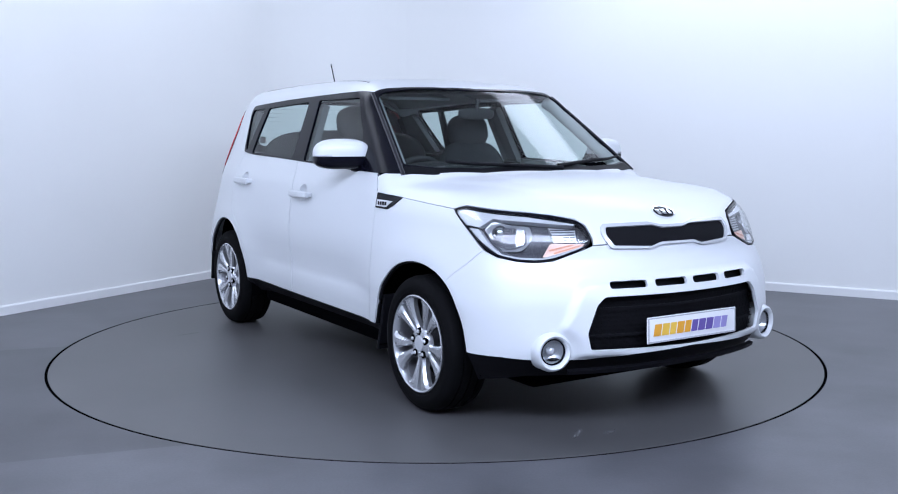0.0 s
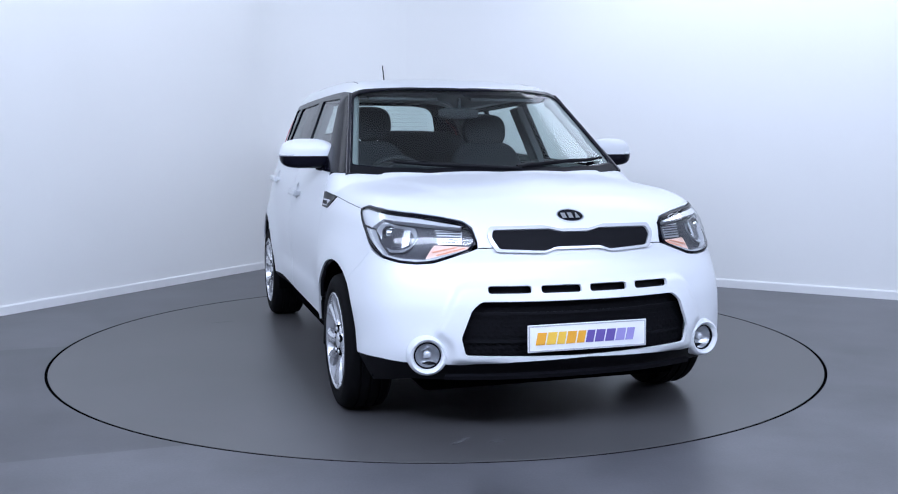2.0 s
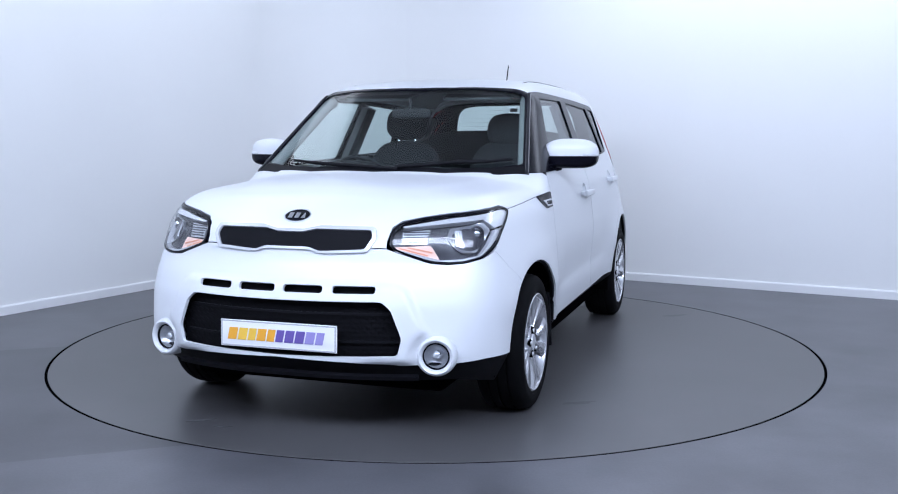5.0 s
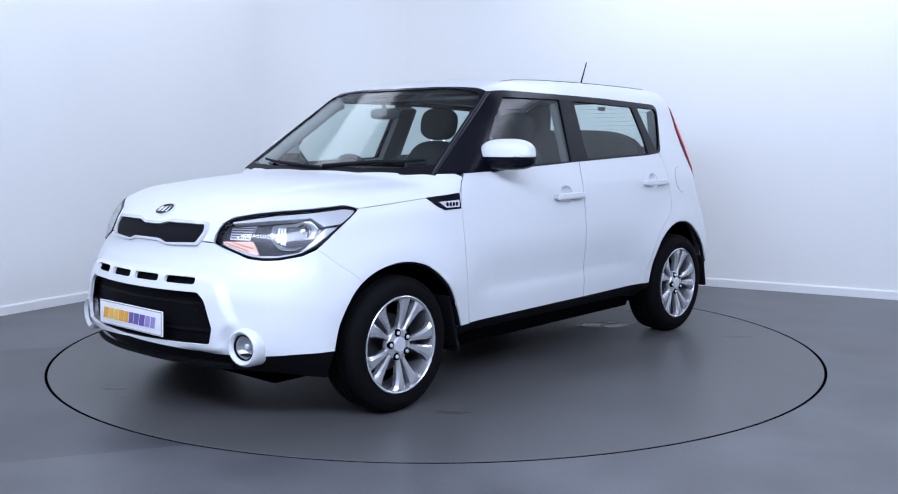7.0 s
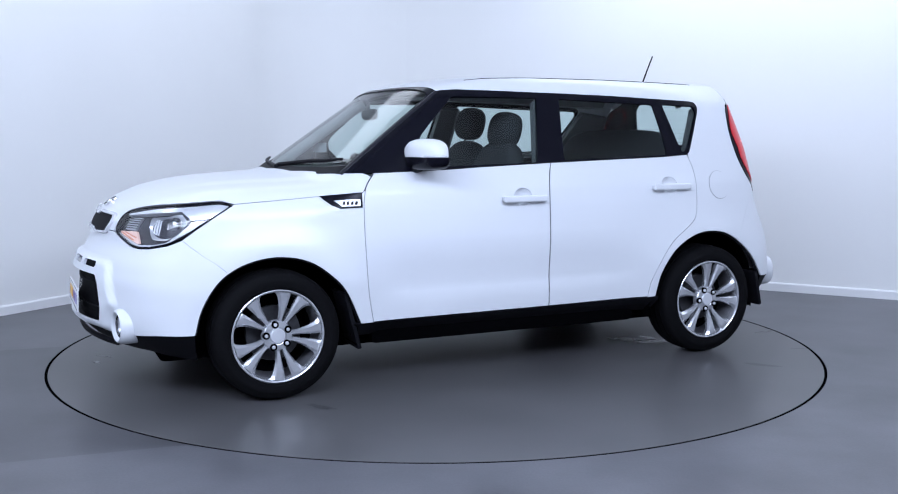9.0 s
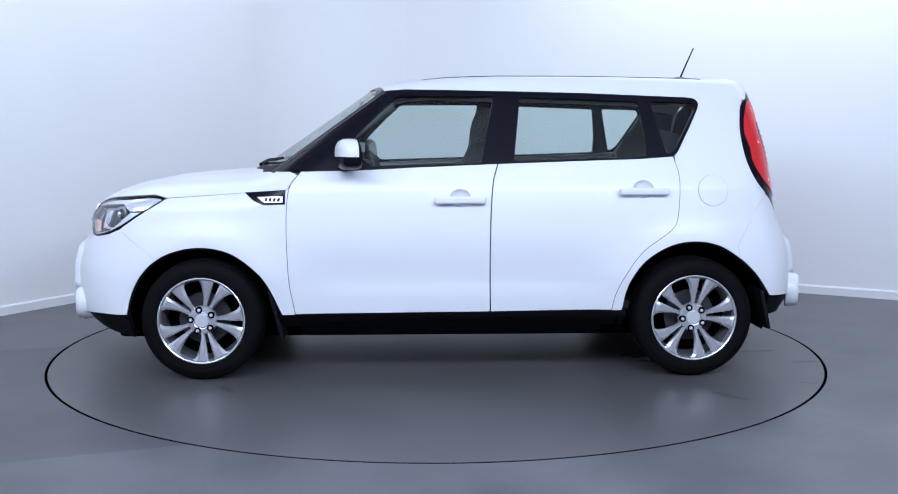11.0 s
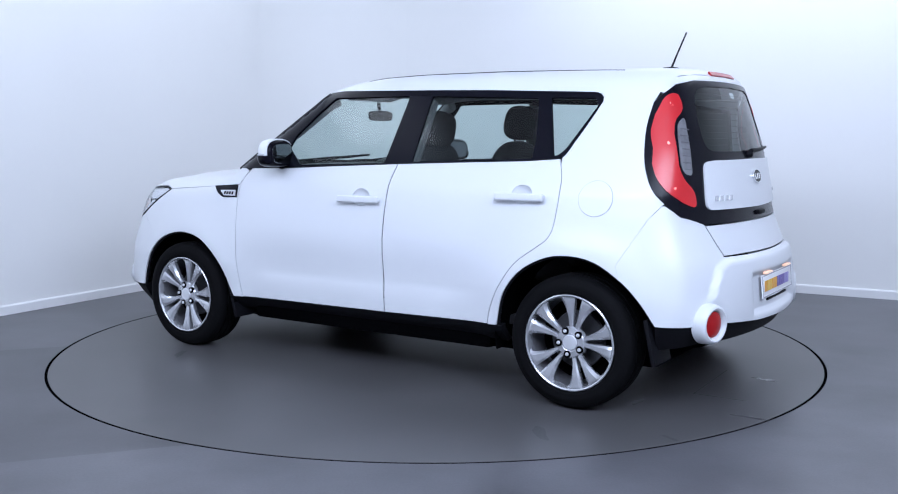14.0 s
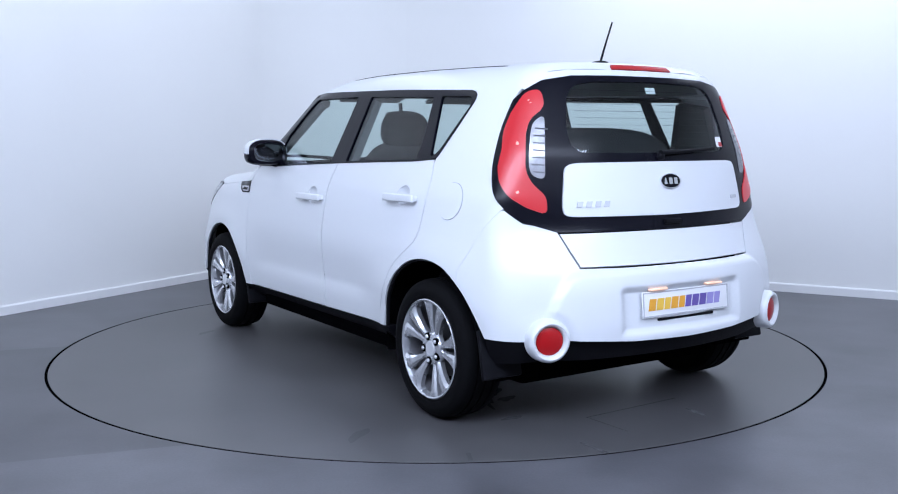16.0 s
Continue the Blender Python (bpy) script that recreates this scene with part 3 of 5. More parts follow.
for flip in (False, True):
    # wing
    loop = HOOD_SEAM + DOOR_F[5:] + ARCH_F[:split + 1] + BUMP_SEAM[::-1] + LAMP_LOW[::-1][:-1]
    patch("front_wing", ON_SIDE, from_side(loop), PAINT, car, mirror=flip)
    surround = BELT + [(0.085, 1.172), (0.010, 1.303), (-0.034, 1.385), (-0.053, 1.424), (-0.052, 1.446), (-0.038, 1.462)] + WINDOW_TOP + PILLAR
    trim = patch("window_surround", ON_SIDE, from_side(surround), GLOSS_BLACK, car, "gloss black window surround and pillars",
                 holes=[from_side(FRONT_GLASS), from_side(REAR_GLASS), from_side(QUARTER_GLASS)], lift=0.004, corner=0.03, hole_corner=0.015, mirror=flip)
    front_door = patch("front_door", ON_SIDE, from_side(BELT[:3] + DOOR_M + DOOR_F[::-1]), PAINT, car, gap=0.0034, mirror=flip, holes=[from_side(cup_outline("front_door"))])
    rear_door = patch("rear_door", ON_SIDE, from_side(BELT[3:] + DOOR_R[1:] + DOOR_M[::-1][:-1]), PAINT, car, gap=0.0034, mirror=flip, holes=[from_side(cup_outline("rear_door"))])
    quarter = patch("rear_quarter_panel", ON_SIDE, from_side([(0.095, 1.167), (0.010, 1.303), (-0.034, 1.387), (-0.054, 1.425), (-0.053, 1.448), (-0.038, 1.464), (-0.012, 1.470), (-0.10, 1.470), (-0.17, 1.470), (-0.24, 1.470), (-0.29, 1.470)] + TAIL_EDGE[:-1] + REAR_SEAM[::-1] + ARCH_R[:split_r + 1][::-1] + DOOR_R[::-1][:-1]), PAINT, car, mirror=flip)
    for nm, outline, home in (("front_window", FRONT_GLASS, front_door), ("rear_window", REAR_GLASS, rear_door), ("quarter_window", QUARTER_GLASS, quarter)):
        ob = patch(nm, ON_SIDE, from_side(outline), GLASS, home, "tinted window glass", lift=-0.004, thick=0.0, gap=-0.006, corner=0.015, mirror=flip)
    patch("sill", ON_SIDE, from_side([(2.19, 0.343), (2.087, 0.342), (1.072, 0.349), (0.36, 0.358), (0.36, 0.300), (0.36, 0.262), (2.19, 0.256), (2.19, 0.300)]), PLASTIC, car, "matt black plastic sill", mirror=flip, thick=0.05,
          rise=lambda p: -0.006 - 0.95 * np.clip(0.338 - p[:, 2], 0, 0.2))

# bonnet
side_edge = from_side(HOOD_SEAM[::-1])
cowl = [(2.385, 0.0), (2.35, 0.36), (2.268, 0.606), (2.212, 0.735), (2.12, 0.79)]


lamp_flat = ON_NOSE[0](np.vstack([from_side([(2.747, 0.945), (2.81, 0.963)]), from_nose([(0.62, 0.943), (0.54, 0.932), (0.457, 0.915), (0.428, 0.890), (0.418, 0.838), (0.420, 0.808)])]))
lamp_top = ON_NOSE[1](np.vstack([lamp_flat[k] + (lamp_flat[k + 1] - lamp_flat[k]) * f for k in range(len(lamp_flat) - 1) for f in (0.25, 0.5, 0.75, 1.0)]))
nose_edge = from_nose([(0.36, 0.808), (0.2, 0.80), (0.0, 0.80)])
half = np.vstack([on_top(cowl), from_side(DOOR_F[1:5]), side_edge, lamp_top, nose_edge])


def bonnet_rise(p):
    """A raised middle between two creases that draw in towards the grille."""
    edge = 0.60 - 0.20 * np.clip((p[:, 0] - 2.3) / 0.8, 0, 1) - np.abs(p[:, 1])
    t = np.clip(edge / 0.035 + 0.5, 0, 1)
    return 0.008 * t * t * (3 - 2 * t) * np.clip((3.08 - p[:, 0]) / 0.3, 0, 1) * np.clip((p[:, 0] - 2.2) / 0.15, 0, 1)


patch("bonnet", ON_HOOD, both(half), PAINT, car, gap=0.002, step=0.024, rise=bonnet_rise)

# roof, down to the tops of the windows, and the white lip over the tailgate
LIP = from_tail([(0.0, 1.555), (0.2, 1.555), (0.4, 1.55), (0.5, 1.538)])
a0, a1 = ON_TAIL[0](LIP[-1:]), ON_TAIL[0](from_side([(-0.29, 1.470)]))
LIP_END = ON_TAIL[1](np.vstack([a0 + (a1 - a0) * t for t in np.linspace(0.1, 1, 10)]))
screen_top = on_top([(1.715, 0.0), (1.70, 0.2), (1.665, 0.4), (1.638, 0.56)])
roof_side = from_side(PILLAR[:1] + WINDOW_TOP[::-1] + [(-0.10, 1.470), (-0.17, 1.470), (-0.24, 1.470)])
patch("roof", ON_ROOF, both(np.vstack([screen_top, roof_side, LIP_END[::-1], LIP[::-1]])), PAINT, car, step=0.05)
half = np.vstack([LIP, LIP_END, from_tail([(0.60, 1.462), (0.535, 1.503), (0.40, 1.525), (0.2, 1.530), (0.0, 1.530)])])
patch("roof_lip", ON_TAIL, both(half), PAINT, car, step=0.03)

# windscreen
screen_low = on_top(cowl[:4])


def plan_map():
    return (lambda p: p[:, :2]), on_top


ON_PLAN = plan_map()
pillar3 = on_top(EDGE)
screen_half = np.vstack([screen_top, pillar3, screen_low[::-1][1:]])
inner_half = np.vstack([on_top([(1.735, 0.0), (1.72, 0.2), (1.685, 0.4)]), on_top(EDGE[1:-1] - np.array([0, 0.014])), on_top([(2.245, 0.56), (2.325, 0.35), (2.36, 0.0)])])
screen = patch("windscreen", ON_PLAN, both(screen_half), GLASS, car, "large raked windscreen glass", lift=-0.004, thick=0.0, gap=0.001, step=0.06)
patch("windscreen_border", ON_PLAN, both(screen_half), GLOSS_BLACK, screen, "black windscreen border", holes=[both(inner_half)], lift=0.0, thick=0.004, hole_corner=0.04, step=0.05)
for s in (1, -1):
    line = on_top([(x, s * (y + 0.006)) for x, y in EDGE])
    part("pillar_moulding", tube_bm([tuple(v) for v in line - np.array([0, 0, 0.004])], 0.013, 10), MOULDING, car, "glossy black windscreen pillar moulding")
# ---- nose ----
GRILLE = [(0, 0.597), (0.425, 0.597), (0.463, 0.567), (0.506, 0.453), (0.489, 0.384), (0, 0.376)]
SHROUD = [(0, 0.672), (0.47, 0.667), (0.515, 0.650), (0.58, 0.52), (0.605, 0.47), (0.62, 0.43), (0.575, 0.35), (0, 0.345)]
bump_low = np.vstack([from_nose([(0, .371), (.3, .361), (.50, .339), (.68, .340)]), from_side([(3.12, .349), (3.03, .348)])])
lamp_low = np.vstack([from_side([(3.055, .760)]), from_nose([(.715, .744), (.654, .740), (.59, .746), (.445, .796), (.420, .806)])])
half = np.vstack([bump_low, from_side(ARCH_F[split:][::-1] + BUMP_SEAM[::-1]), lamp_low, nose_edge])


def ramp(d, w):
    t = np.clip(d / w, 0, 1)
    return t * t * (3 - 2 * t)


def signed(yz, half_loop):
    loop = both([(0, *q) for q in half_loop])[:, 1:]
    d = distance(yz, loop)
    return np.where(inside(yz, loop), d, -d)


def nose_rise(p):
    front = np.clip((p[:, 0] - 3.0) / 0.1, 0, 1)
    fog_room = ramp(np.hypot(np.abs(p[:, 1]) - 0.632, p[:, 2] - 0.378) - 0.07, 0.05)
    return front * fog_room * 0.022 * ramp(signed(p[:, 1:], SHROUD) + 0.006, 0.022)


def rect(y0, y1, z0, z1):
    return [(y0, z0), (y1, z0), (y1, z1), (y0, z1)]


SLOTS = [(-.397, -.227), (-.187, -.018), (.02, .188), (.229, .399)]
front_bumper = patch("front_bumper", ON_NOSE, both(half), PAINT, car, gap=0.0008, step=0.015, rise=nose_rise, thick=0.014, hole_corner=0.012,
                     holes=[both(from_nose(GRILLE))] + [from_nose(rect(a, b, .627, .657)) for a, b in SLOTS]
                     + [from_nose([(s * .632 + .056 * math.cos(a), .378 + .056 * math.sin(a)) for a in np.linspace(0, 2 * math.pi, 25)[:-1]]) for s in (1, -1)])
lower = patch("lower_grille", ON_NOSE, from_nose(rect(-.54, .54, .36, .62)), MESH_BLACK, front_bumper, "black mesh lower grille", lift=-0.035, thick=0.0)
mesh_verts, mesh_faces = [], []


def mesh_bar(pts, half_y, half_z):
    """A thin square bar through body points, added to the grille's net."""
    p = from_nose(pts)
    p = p - outward(p) * 0.022
    for v in p:
        k = len(mesh_verts)
        mesh_verts.extend([(v[0], v[1] + half_y, v[2] - half_z), (v[0], v[1] + half_y, v[2] + half_z), (v[0], v[1] - half_y, v[2] + half_z), (v[0], v[1] - half_y, v[2] - half_z),
                           (v[0] - 0.012, v[1] + half_y, v[2] - half_z), (v[0] - 0.012, v[1] - half_y, v[2] - half_z)])
        if v is not p[0]:
            q = k - 6
            mesh_faces.extend([(q, k, k + 1, q + 1), (q + 1, k + 1, k + 2, q + 2), (q + 2, k + 2, k + 3, q + 3), (q + 3, k + 3, k, q)])


for k in range(13):
    for cell in range(34):
        y0, z = -0.527 + 0.031 * cell + (0.0155 if k % 2 else 0.0), 0.372 + 0.0185 * k
        mesh_bar([(y0 + 0.004, z), (y0 + 0.027, z)], 0.0, 0.0024)
        mesh_bar([(y0, z), (y0 - 0.0005, z + 0.0185)], 0.0024, 0.0)
mesh_object("grille_net", mesh_verts, mesh_faces, MESH_BLACK, front_bumper, "fine black grille net", False)
for z in (0.43, 0.545):
    patch("grille_slat", ON_NOSE, from_nose(rect(-.50, .50, z, z + 0.010)), MESH_BLACK, front_bumper, lift=-0.018, thick=0.015, step=0.05)
patch("slot_backing", ON_NOSE, from_nose(rect(-.45, .45, .61, .67)), MESH_BLACK, front_bumper, lift=-0.025, thick=0.0)
lip = np.vstack([bump_low[:-1], from_side([(3.03, .347), (2.957, .347), (2.945, .20)]), from_nose([(.70, .235), (.45, .235), (0, .24)])])
patch("front_lip", ON_NOSE, both(lip), PLASTIC, car, "black plastic lower bumper lip", lift=-0.003, thick=0.06, step=0.05, rise=lambda p: -0.40 * np.clip(0.345 - p[:, 2], 0, 0.2))
patch("lip_blade", ON_NOSE, from_nose([(-.56, .292), (0, .302), (.56, .292), (.56, .276), (0, .285), (-.56, .276)]), PLASTIC, car, lift=0.008, thick=0.02, step=0.05)

UP_OUT = [(0, .876), (.063, .876), (.135, .890), (.362, .888), (.375, .85), (.345, .792), (.15, .784), (.10, .799), (0, .799)]
UP_IN = [(0, .866), (.057, .866), (.115, .878), (.347, .876), (.358, .848), (.331, .803), (.145, .794), (.098, .809), (0, .809)]
grille = patch("upper_grille", ON_NOSE, both(from_nose(UP_OUT)), SATIN, car, "satin silver framed black upper grille", holes=[both(from_nose(UP_IN))], lift=0.012, thick=0.03, corner=0.012, hole_corner=0.01, step=0.03)
patch("grille_insert", ON_NOSE, both(from_nose(UP_OUT)), MESH_BLACK, grille, "black grille insert", lift=0.003, gap=0.006, thick=0.0)


def oval(cy, cz, a, b, n=28):
    return [(cy + a * math.cos(2 * math.pi * k / n), cz + b * math.sin(2 * math.pi * k / n)) for k in range(n)]


def badge(mapping, put, cy, cz, a, b, up):
    """An oval badge: a chrome ring round a black field with three pale marks."""
    ring = patch("badge", mapping, put(oval(cy, cz, a, b)), CHROME, car, "oval black and chrome maker's badge", holes=[put(oval(cy, cz, a * .93, b * .90))], lift=up + 0.009, thick=0.01, step=0.01, edge_step=0.01)
    patch("badge_field", mapping, put(oval(cy, cz, a * .95, b * .93)), GLOSS_BLACK, ring, lift=up + 0.006, thick=0.0, step=0.01)
    for k in (-1, 0, 1):
        patch("badge_mark", mapping, put([(cy + k * a * .5 - a * .17, cz - b * .42), (cy + k * a * .5 + a * .17, cz - b * .42), (cy + k * a * .5 + a * (.17 if k < 1 else .04), cz + b * .42), (cy + k * a * .5 - a * (.17 if k < 1 else .04), cz + b * .42)]), CHROME, ring, lift=up + 0.009, thick=0.003, step=0.02)


badge(ON_NOSE, from_nose, 0.004, 0.926, 0.060, 0.023, 0)


def round_thing(name, profile, mat, at, aim, parent, label="", steps=40):
    """A turned piece whose axis (its profile's +y) points along aim."""
    bm = lathe_bm(profile, steps)
    q = Vector(aim).normalized().to_track_quat("Y", "Z").to_matrix().to_4x4()
    bmesh.ops.remove_doubles(bm, verts=bm.verts, dist=1e-5)
    bmesh.ops.transform(bm, matrix=Matrix.Translation(at) @ q, verts=bm.verts)
    bmesh.ops.recalc_face_normals(bm, faces=bm.faces)
    return part(name, bm, mat, parent, label, 50)


for s in (1, -1):
    at, aim = (3.246, s * 0.632, 0.378), (0.97, s * 0.20, 0)
    fog = round_thing("fog_lamp", [(.088, -.06), (.084, .012), (.078, .030), (.070, .036), (.062, .032), (.056, .018), (.054, -.03)], PAINT, at, aim, car, "round fog lamp in a white bezel")
    round_thing("fog_reflector", [(.054, .012), (.045, -.008), (.03, -.02), (.012, -.024), (.0, -.024)], LAMP_CLEAR, at, aim, fog)
    round_thing("fog_bulb", [(.016, -.022), (.017, .0), (.012, .006), (0, .007)], SATIN, at, aim, fog)
    round_thing("fog_ring", [(.055, .010), (.055, .020), (.050, .020), (.050, .010)], GLOSS_BLACK, at, aim, fog)
    round_thing("fog_lens", [(.054, .016), (.04, .021), (.02, .023), (0, .0235)], LENS, at, aim, fog)

# headlamps
LAMP = np.vstack([from_side([(2.747, .945), (2.81, .961)]), from_nose([(.62, .940), (.54, .929), (.457, .911), (.432, .889), (.422, .838), (.445, .800), (.59, .750), (.654, .744), (.715, .748)]), from_side([(3.056, .764), (2.976, .802), (2.914, .845), (2.853, .882)])])


def lamp_line(pts):
    """Outline points given as (turn round the nose, height)."""
    return ON_NOSE[1](np.array(pts, float))


BROW = lamp_line([(.94, .940), (.89, .950), (.75, .939), (.615, .928), (.435, .898), (.442, .892), (.61, .909), (.75, .919), (.80, .880), (.868, .886)])
LOW_STRIP = lamp_line([(.860, .875), (.806, .872), (.757, .818), (.708, .775), (.634, .762), (.56, .760), (.408, .806), (.402, .796), (.523, .754), (.58, .749), (.645, .753), (.71, .768), (.80, .830)])
BOWL = lamp_line([(.752, .912), (.655, .903), (.606, .892), (.594, .853), (.612, .812), (.638, .788), (.70, .786), (.758, .832), (.783, .875)])
AMBER_PATCH = lamp_line([(.528, .822), (.402, .817), (.410, .807), (.514, .764), (.556, .765), (.540, .800)])
for flip in (False, True):
    s = -1 if flip else 1
    rim = patch("headlamp", ON_NOSE, LAMP, GLOSS_BLACK, car, "clear headlamp with silver brow and black rim", lift=0.002, thick=0.03, holes=[ON_NOSE[1](shrunk(ON_NOSE[0](LAMP), 0.007))], corner=0.03, hole_corner=0.026, mirror=flip, step=0.03)
    patch("lamp_housing", ON_NOSE, LAMP, HOUSING, rim, "dark lamp housing", lift=-0.034, thick=0.0, gap=0.0, mirror=flip)
    patch("lamp_brow", ON_NOSE, BROW, LAMP_SILVER, rim, "silver brow strip", lift=-0.006, thick=0.024, mirror=flip, step=0.02, corner=0.004)
    patch("lamp_low_strip", ON_NOSE, LOW_STRIP, LAMP_SILVER, rim, "silver lower strip", lift=-0.008, thick=0.022, mirror=flip, step=0.02)
    patch("lamp_reflector", ON_NOSE, BOWL, LAMP_CLEAR, rim, "silver reflector bowl", lift=-0.016, thick=0.016, mirror=flip, step=0.012, corner=0.012,
          rise=lambda p: -0.045 * np.clip(1 - ((0.9 * np.arctan2(p[:, 1], p[:, 0] - 2.3) - .685) / .10) ** 2 - ((p[:, 2] - .848) / .066) ** 2, 0, 1))
    for k in range(4):
        u = .625 + .011 * k
        patch("reflector_facet", ON_NOSE, lamp_line([(u, .820 - .004 * k), (u + .008, .818 - .004 * k), (u + .008, .886 + .002 * k), (u, .885 + .002 * k)]), LAMP_SILVER, rim, lift=-0.026 - 0.004 * k, thick=0.006, mirror=flip, step=0.02)
    spot = lamp_line([(.706, .858)])[0]
    at, aim = (spot[0] - 0.045, s * (spot[1] - 0.02), spot[2]), (0.90, s * 0.42, 0)
    round_thing("lamp_socket", [(.031, -.02), (.031, .006), (.026, .009), (.022, .004), (.020, -.012)], HOUSING, at, aim, rim)
    round_thing("lamp_bulb", [(.015, -.02), (.016, .010), (.011, .018), (0, .020)], CHROME, at, aim, rim)
    patch("indicator_bowl", ON_NOSE, lamp_line([(.535, .893), (.433, .884), (.430, .829), (.515, .827), (.522, .861)]), LAMP_CLEAR, rim, "ribbed silver indicator bowl", lift=-0.024, thick=0.01, mirror=flip, step=0.02)
    for k in range(5):
        z = .836 + .011 * k
        patch("lamp_rib", ON_NOSE, lamp_line([(.436, z), (.514 + .004 * k, z), (.514 + .004 * k, z + .004), (.436, z + .004)]), HOUSING, rim, lift=-0.020, thick=0.006, mirror=flip, step=0.03)
    # amber patch and orange streaks paint the warm reflection in the lamp
    patch("indicator", ON_NOSE, AMBER_PATCH, AMBER, rim, "indicator with a pale amber reflection painted in", lift=-0.018, thick=0.012, mirror=flip, step=0.02)
    for a, b in (((.415, .809), (.515, .776)), ((.445, .812), (.532, .788))):
        patch("indicator_streak", ON_NOSE, lamp_line([a, b, (b[0] + .004, b[1] + .006), (a[0] + .003, a[1] + .005)]), STREAK, rim, lift=-0.015, thick=0.004, mirror=flip, step=0.02)
    patch("lamp_lens", ON_NOSE, LAMP, LENS, rim, "clear lens", lift=0.001, thick=0.0, gap=0.003, corner=0.03, mirror=flip)


# ---- number plates: plain bars stand in for the dealer's lettering ----
def plate(name, at, turn):
    base = part(name, box_bm((0.006, 0.53, 0.112), (0, 0, 0), 0.003, 2), PLATE_WHITE, car, "white plate with orange and purple bars")
    base.matrix_local = Matrix.Translation(at) @ turn
    rim = bmesh.new()
    for size, c in (((0.003, 0.524, 0.005), (0.0035, 0, 0.0505)), ((0.003, 0.524, 0.005), (0.0035, 0, -0.0505)), ((0.003, 0.006, 0.1), (0.0035, 0.259, 0)), ((0.003, 0.006, 0.1), (0.0035, -0.259, 0))):
        b = box_bm(size, c, 0)
        me = bpy.data.meshes.new("tmp")
        b.to_mesh(me)
        b.free()
        rim.from_mesh(me)
        bpy.data.meshes.remove(me)
    part("plate_rim", rim, SATIN, base)
    y = -0.232
    for k in range(10):
        w = 0.040 if k in (0, 1, 3, 6, 7, 8) else 0.034
        bm = bmesh.new()
        lo, hi, lean = -0.026, 0.024, 0.010
        f = [bm.verts.new((x, yy, zz)) for x in (0.0032, 0.0048) for yy, zz in ((y, lo), (y + w, lo), (y + w + lean, hi), (y + lean, hi))]
        bm.faces.new(f[4:])
        bm.faces.new(f[3::-1])
        for i in range(4):
            bm.faces.new((f[i], f[(i + 1) % 4], f[4 + (i + 1) % 4], f[4 + i]))
        bmesh.ops.recalc_face_normals(bm, faces=bm.faces)
        part("plate_bar", bm, (ORANGE, AMBER_PRINT, AMBER_PRINT, ORANGE, ORANGE, PURPLE, PURPLE, PURPLE, VIOLET, VIOLET)[k], base)
        y += w + 0.0065
    return base


plate("front_plate", (3.418, 0.004, 0.453), pose(0, 0, 0, 0, -2, 0))
plate("rear_plate", (-0.701, -0.006, 0.553), pose(0, 0, 0, 0, -5, 180))

# ---- tail ----
GATE_GLASS = [(0, 1.505), (.30, 1.500), (.40, 1.485), (.445, 1.44), (.478, 1.30), (.47, 1.215), (.42, 1.194), (.2, 1.192), (0, 1.192)]
tail_low = np.vstack([from_tail([(0, .402), (.3, .408), (.578, .428), (.70, .426)]), from_side([(-.50, .428)])])
tail_seam = from_tail([(.60, .883), (.574, .866), (.515, .718), (.3, .714), (0, .714)])
SHELF = [(0, .705), (.49, .704), (.53, .700), (.587, .677), (.637, .604), (.665, .541), (.69, .42), (.60, .37), (0, .36)]


def tail_rise(p):
    back = np.clip((-0.35 - p[:, 0]) / 0.1, 0, 1)
    recess = np.minimum(0.345 - np.abs(p[:, 1]), np.minimum(p[:, 2] - 0.440, 0.622 - p[:, 2]))
    room = ramp(np.hypot(np.abs(p[:, 1]) - 0.682, p[:, 2] - 0.434) - 0.075, 0.05)
    return back * (0.022 * room * ramp(signed(p[:, 1:], SHELF) + 0.006, 0.022) - 0.024 * ramp(recess + 0.006, 0.012))


rear_bumper = patch("rear_bumper", ON_TAIL, both(np.vstack([tail_low, from_side(ARCH_R[split_r:][::-1] + REAR_SEAM + [(-.403, .958), (-.456, .904)]), tail_seam])), PAINT, car, gap=0.0006, step=0.0135, rise=tail_rise, thick=0.014)
for y in (0.17, -0.17):
    q = from_tail([(y, 0.622)])[0]
    part("plate_lamp", box_bm((0.02, 0.10, 0.008), (q[0] - 0.018, y, 0.618), 0.003), WARM, rear_bumper, "small warm number plate lamp")
part("plate_slot", box_bm((0.012, 0.34, 0.012), (-0.700, -0.006, 0.485), 0.003), PLASTIC, rear_bumper)
tail_lip = np.vstack([tail_low[:-1], from_side([(-.50, .427), (-.408, .431), (-.398, .31)]), from_tail([(.66, .335), (.50, .325), (0, .325)])])
patch("rear_lip", ON_TAIL, both(tail_lip), PLASTIC, car, "black plastic rear valance", lift=-0.003, thick=0.06, step=0.05, rise=lambda p: -0.45 * np.clip(0.425 - p[:, 2], 0, 0.2))
tailgate = patch("tailgate", ON_TAIL, both(from_tail([(0, .718), (.512, .721), (.570, .862), (.3, .862), (0, .862)])), PAINT, car, gap=0.003)
